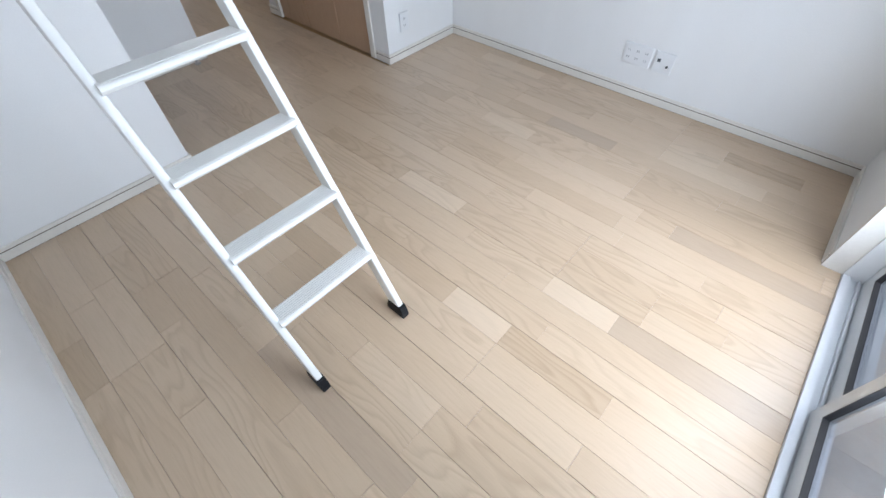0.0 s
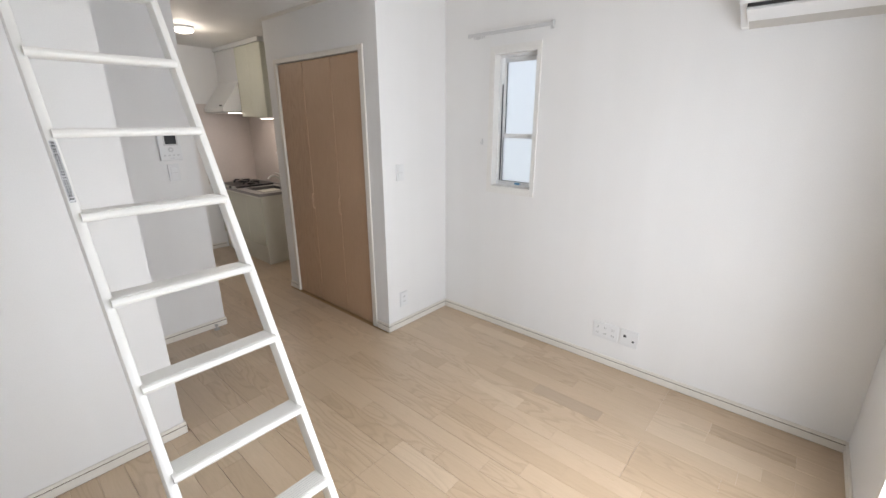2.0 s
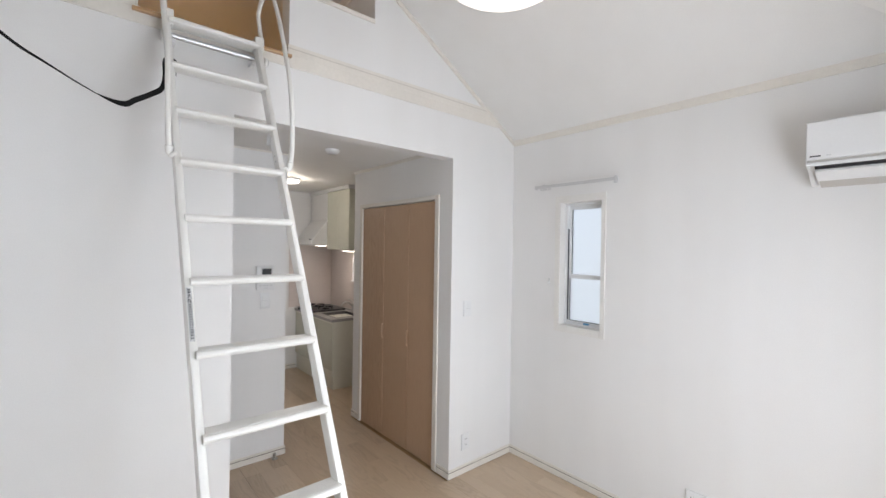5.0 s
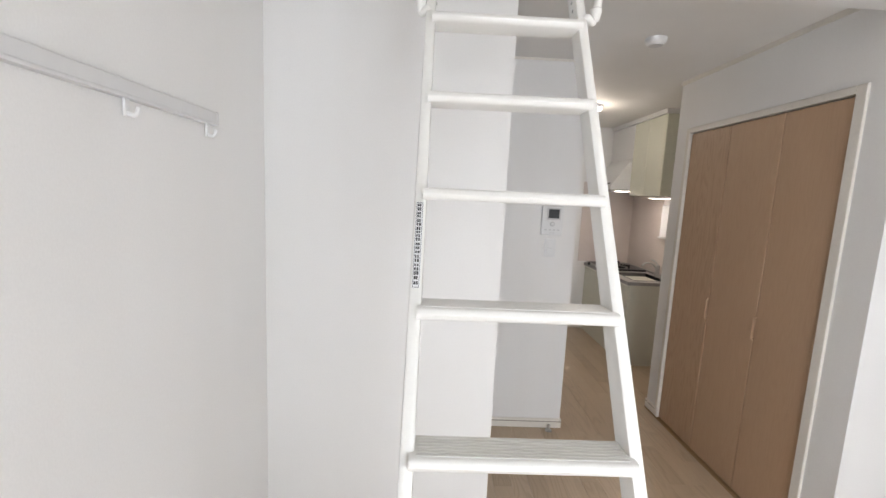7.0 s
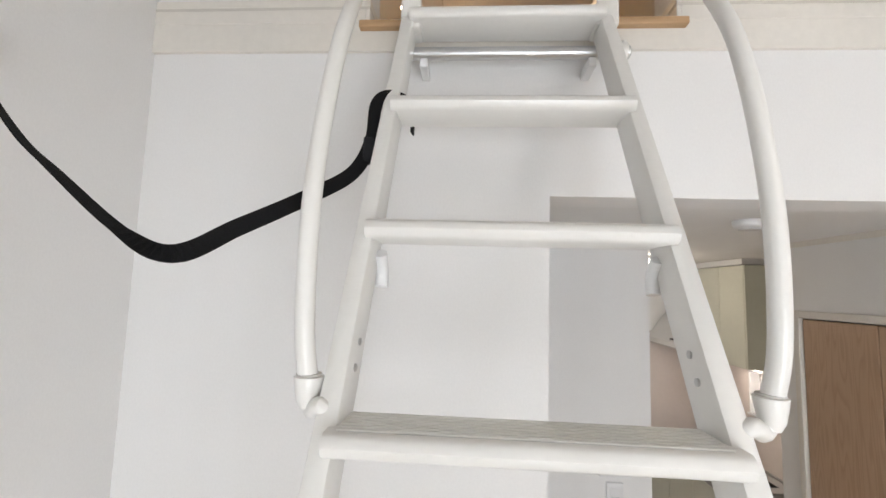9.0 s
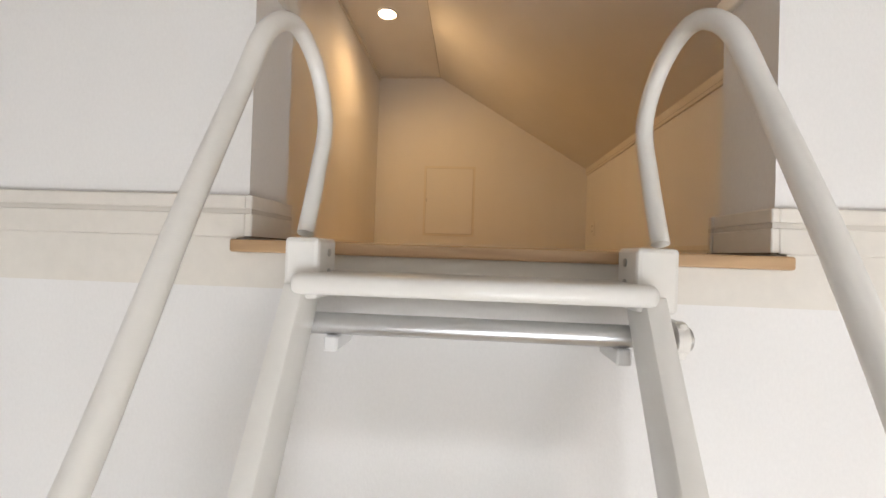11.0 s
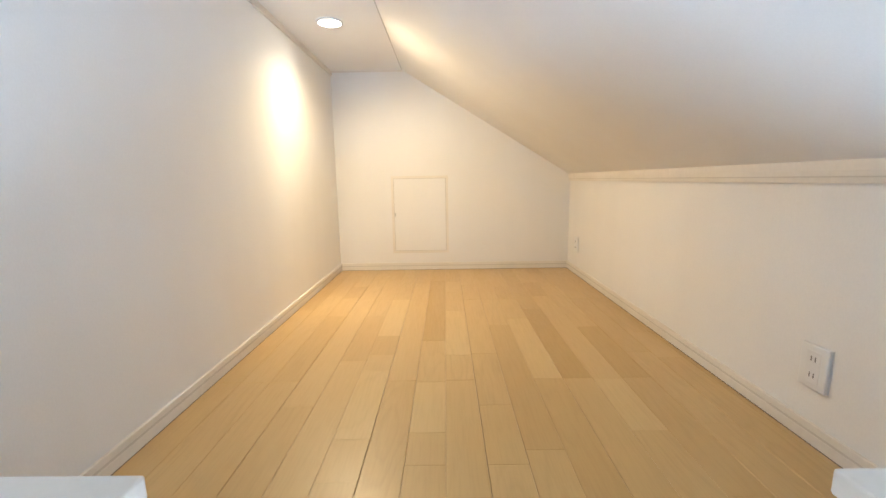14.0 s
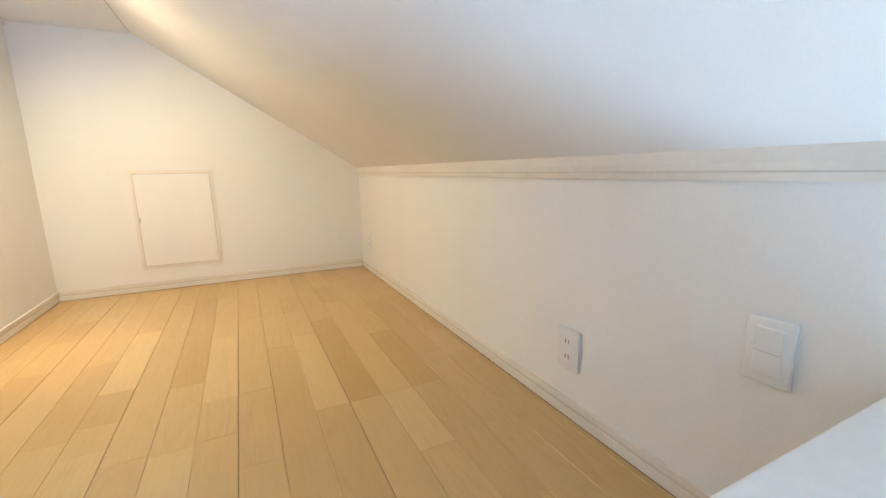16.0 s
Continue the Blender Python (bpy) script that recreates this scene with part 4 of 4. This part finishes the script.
part("top_filler", box(-0.330, -0.004, 2.196, YK - 0.004, 2.322, ZC - 0.001, 0.003), PLASTIC, kc, "white filler strip at the ceiling")
part("end_panel", box(-0.318, -0.004, 2.190, 2.204, 1.600, 2.320, 0.001), CREAM, kc)
ul = thing("under_cabinet_light", (-0.16, 2.42, 1.59), "lit slim lamp below the wall cabinet", "lamp")
part("body", box(-0.20, -0.12, 2.215, 2.62, 1.582, 1.600, 0.002), PLASTIC, ul)
part("tube", box(-0.19, -0.13, 2.208, 2.61, 1.578, 1.584), STRIP, ul, "glowing white tube")
hd = thing("range_hood", (-0.25, 3.05, 1.55), "white slanted range hood over the stove", "range hood")
part("canopy", prism([(-0.005, 1.66), (-0.52, 1.66), (-0.52, 1.70), (-0.31, 1.98), (-0.31, 2.318), (-0.005, 2.318)], "y", 2.780, YK - 0.010), PLASTIC, hd)
part("filter", box(-0.50, -0.03, 2.80, YK - 0.03, 1.646, 1.659, 0.002), STEEL, hd, "grey metal filter tray")
part("lens", box(-0.40, -0.30, 2.83, 2.95, 1.641, 1.647), STRIP, hd, "small lit hood lamp")
part("badge", box(-0.515, -0.495, 2.83, 2.88, 1.716, 1.728), INK, hd)
# window over the sink
w2 = new("window_2")
tagged(w2, "small white kitchen window with bright frosted glass", "window", kind="structure")
w2.location = (0, 2.46, 1.2)
part("casing", boxes((-0.014, 0.06, 2.25, 2.262, 1.20, 1.53), (-0.014, 0.06, 2.658, 2.67, 1.20, 1.53), (-0.014, 0.06, 2.262, 2.658, 1.518, 1.53), (-0.026, 0.06, 2.24, 2.68, 1.185, 1.20)), PLASTIC, w2)
part("sash", boxes((0.06, 0.09, 2.262, 2.285, 1.20, 1.518), (0.06, 0.09, 2.635, 2.658, 1.20, 1.518), (0.06, 0.09, 2.285, 2.635, 1.495, 1.518), (0.06, 0.09, 2.285, 2.635, 1.20, 1.223)), PLASTIC, w2)
part("pane", box(0.073, 0.077, 2.285, 2.635, 1.223, 1.495), FROST, w2).visible_shadow = False
part("latch", box(0.048, 0.062, 2.60, 2.62, 1.32, 1.38, 0.003), PLASTIC, w2)
kl = thing("kitchen_ceiling_lamp", (-0.97, 2.25, ZC), "round lit white ceiling lamp in the kitchen", "ceiling lamp")
part("base", turned([(0.085, 0), (0.085, -0.02), (0.078, -0.025)], (-0.97, 2.25, ZC), "z", 32), PLASTIC, kl, smooth=True)
part("globe", turned([(0.077, -0.020), (0.077, -0.034), (0.067, -0.046), (0.04, -0.054), (0.01, -0.057)], (-0.97, 2.25, ZC), "z", 32), KGLOW, kl, "glowing opal globe", smooth=True)
kl.children[1].visible_shadow = True

# ---- balcony window ----
w3 = new("window_3")
tagged(w3, "white and pale grey sliding balcony window, closed", "window", kind="structure")
w3.location = (-1.435, -2.70, 0)
part("threshold", boxes((-2.172, -0.697, -2.690, -2.664, 0.0, 0.012), (-2.172, -0.697, -2.780, -2.690, -0.03, -0.002)), PALEALU, w3, "pale aluminium sill track")
part("track", boxes((-2.172, -0.697, -2.722, -2.716, -0.002, 0.012), (-2.172, -0.697, -2.752, -2.746, -0.002, 0.012)), PALEALU, w3)
part("jamb_lining", boxes((-0.715, -0.697, -2.664, YW + 0.004, 0, 2.0), (-2.172, -2.154, -2.664, YW + 0.004, 0, 2.0), (-2.154, -0.715, -2.664, YW + 0.004, 1.982, 2.0)), TRIM, w3, "ivory reveal lining")
part("frame", boxes((-0.722, -0.697, -2.78, -2.664, 0, 2.0), (-2.172, -2.147, -2.78, -2.664, 0, 2.0), (-2.147, -0.722, -2.78, -2.664, 1.97, 2.0)), PLASTIC, w3)
for nm, a, b, yy in (("fixed_sash", -1.46, -0.722, -2.762), ("sliding_sash", -2.147, -1.40, -2.732)):
    s = part(nm, boxes((a, a + 0.05, yy, yy + 0.03, 0.004, 1.97), (b - 0.05, b, yy, yy + 0.03, 0.004, 1.97), (a + 0.05, b - 0.05, yy, yy + 0.03, 0.004, 0.075), (a + 0.05, b - 0.05, yy, yy + 0.03, 1.91, 1.97)), PALEALU, w3, "pale sash frame")
    part("gasket", boxes((a + 0.05, a + 0.054, yy + 0.008, yy + 0.029, 0.075, 1.91), (b - 0.054, b - 0.05, yy + 0.008, yy + 0.029, 0.075, 1.91), (a + 0.054, b - 0.054, yy + 0.008, yy + 0.029, 0.075, 0.079)), INK, s, "black glazing gasket")
    part("pane", box(a + 0.05, b - 0.05, yy + 0.012, yy + 0.017, 0.075, 1.91), CLEAR, s, "clear glass pane").visible_shadow = False
setting("balcony_deck", box(-4.2, 1.5, -3.75, -2.79, -0.16, -0.06), DECK, "grey balcony deck outside the window", "balcony")
bp = thing("balcony_parapet", (-1.5, -3.72, -0.06), "white panelled balcony parapet", "parapet")
for i in range(14):
    part("board", box(-4.2 + i * 0.4, -3.806 + i * 0.4, -3.74, -3.70, -0.06, 1.05, 0.004), SIDING, bp)
part("cap_rail", box(-4.2, 1.5, -3.77, -3.67, 1.05, 1.10, 0.006, 2), ALU, bp)
setting("backdrop_far", box(-14, 12, -14.1, -14.0, -6, 9), OUTSIDE, "bright overcast distance", "backdrop")
setting("ground", box(-60, 60, -80, -3.8, -3.2, -3.0), DECK, "pale street level far below", "ground")

# ---- floor strips ----
strip_mesh = {}


def strip(name, w, l, mat, parent, x, y, z):
    key = (round(w, 4), round(l, 3), mat.name)
    if key not in strip_mesh:
        bm = bmesh.new()
        c = 0.0010
        ce = 0.0004
        lo = [bm.verts.new((sx * w / 2, sy * l / 2, -0.012)) for sx, sy in ((-1, -1), (1, -1), (1, 1), (-1, 1))]
        md = [bm.verts.new((sx * w / 2, sy * l / 2, -c)) for sx, sy in ((-1, -1), (1, -1), (1, 1), (-1, 1))]
        hi = [bm.verts.new((sx * (w / 2 - c), sy * (l / 2 - ce), 0)) for sx, sy in ((-1, -1), (1, -1), (1, 1), (-1, 1))]
        for a, b in ((lo, md), (md, hi)):
            for i in range(4):
                bm.faces.new((a[i], a[(i + 1) % 4], b[(i + 1) % 4], b[i]))
        bm.faces.new(hi)
        me = bpy.data.meshes.new(name)
        bm.to_mesh(me)
        bm.free()
        me.materials.append(mat)
        strip_mesh[key] = me
    ob = new(name, strip_mesh[key])
    ob.location = (x, y, z)
    ob.parent = parent
    return ob


def lay(parent, mat, z, pitch, x_first, count, spans, stagger, length, seed, toned=(), gap=0.0009):
    """Three-strip boards laid along y; spans(x) gives the stretches of floor at x."""
    rng = random.Random(seed)
    w = pitch / 3
    for k in range(count):
        joint = stagger[k % 2]
        for s in range(3):
            x = x_first + pitch * k + w * (s + 0.5)
            marks = []
            for m in range(-5, 6):
                base = joint + m * length
                marks.append((base, True))
                n = rng.choice((3, 3, 4))
                cutp = sorted(rng.uniform(0.14, 0.86) for _ in range(n))
                prev = 0
                for q in cutp:
                    if q - prev > 0.13:
                        marks.append((base + round(q * 36) / 36 * length, False))
                        prev = q
            own = [(a, b, m2) for n, a, b, m2 in toned if n == 3 * k + s]
            marks = [m for m in marks if not any(a - 0.06 < m[0] < b + 0.06 for a, b, m2 in own)]
            marks += [(e, False) for a, b, m2 in own for e in (a, b)]
            marks = sorted(set(marks))
            for y0, y1 in spans(x):
                pts = [(y0, True)] + [m for m in marks if y0 + 0.04 < m[0] < y1 - 0.04] + [(y1, True)]
                for (a, ea), (b, eb) in zip(pts, pts[1:]):
                    l = b - a - (0.0010 if eb else 0.0)
                    ww = w - (gap if s == 2 else 0.0005)
                    wood_here = ([m2 for p, q, m2 in own if p < (a + b) / 2 < q] or [mat])[0]
                    strip("floor_strip", ww, l, wood_here, parent, x - (0.0005 if s == 2 else 0), (a + b) / 2, z)


def room_spans(x):
    out = [(-2.664, 0.0 if (x < XE - 0.02 or x > XJ) else 0.0)]
    if XE < x < XJ:
        out = [(-2.664, 0.0), (0.0, YM if x < XM else YK)]
        out = [(-2.664, YM if x < XM else YK)]
    elif x <= XE:
        out.append((0.10, YM))
    else:
        out.append((1.43, YK))
    return out


# strips that stand out by their tone: number of the strip, from, to, wood
ROOM_TONES = [(24, -1.59, -1.19, OAK_DARK), (20, -2.66, -2.07, OAK_DARK), (14, -2.66, -2.09, OAK_DARK), (5, -1.90, -1.19, OAK_DARK),
              (26, -2.06, -1.812, OAK_PALE), (25, -2.30, -1.812, OAK_PALE),
              (14, -2.09, -1.812, OAK_PALE), (15, -1.27, -0.90, OAK_PALE), (11, -1.812, -1.55, OAK_PALE), (28, -0.885, -0.41, OAK_PALE), (22, -1.20, -0.88, OAK_PALE)]
LOFT_TONES = [(7, 0.745, 1.016, MAPLE_PALE), (13, 0.745, 1.026, MAPLE_PALE), (11, 1.03, 1.62, MAPLE_PALE), (7, 1.36, 2.35, MAPLE_DARK), (8, 1.22, 1.75, MAPLE_PALE),
              (5, 1.42, 1.95, MAPLE_PALE), (12, 1.03, 1.75, MAPLE_DARK), (14, 1.03, 1.5, MAPLE_DARK), (5, 0.72, 1.10, MAPLE_PALE)]
lay(bpy.data.objects["floor"], OAK, 0.0, 0.2955, -2.9415, 10, room_spans, (-0.905, -1.812), 1.818, 11, ROOM_TONES)
lay(bpy.data.objects["loft_floor"], MAPLE, ZL, 0.285, -2.946, 6, lambda x: [(0.108, YB)] if x < XLO + 0.05 else [], (1.026, 0.117), 1.818, 23, LOFT_TONES, 0.0006)
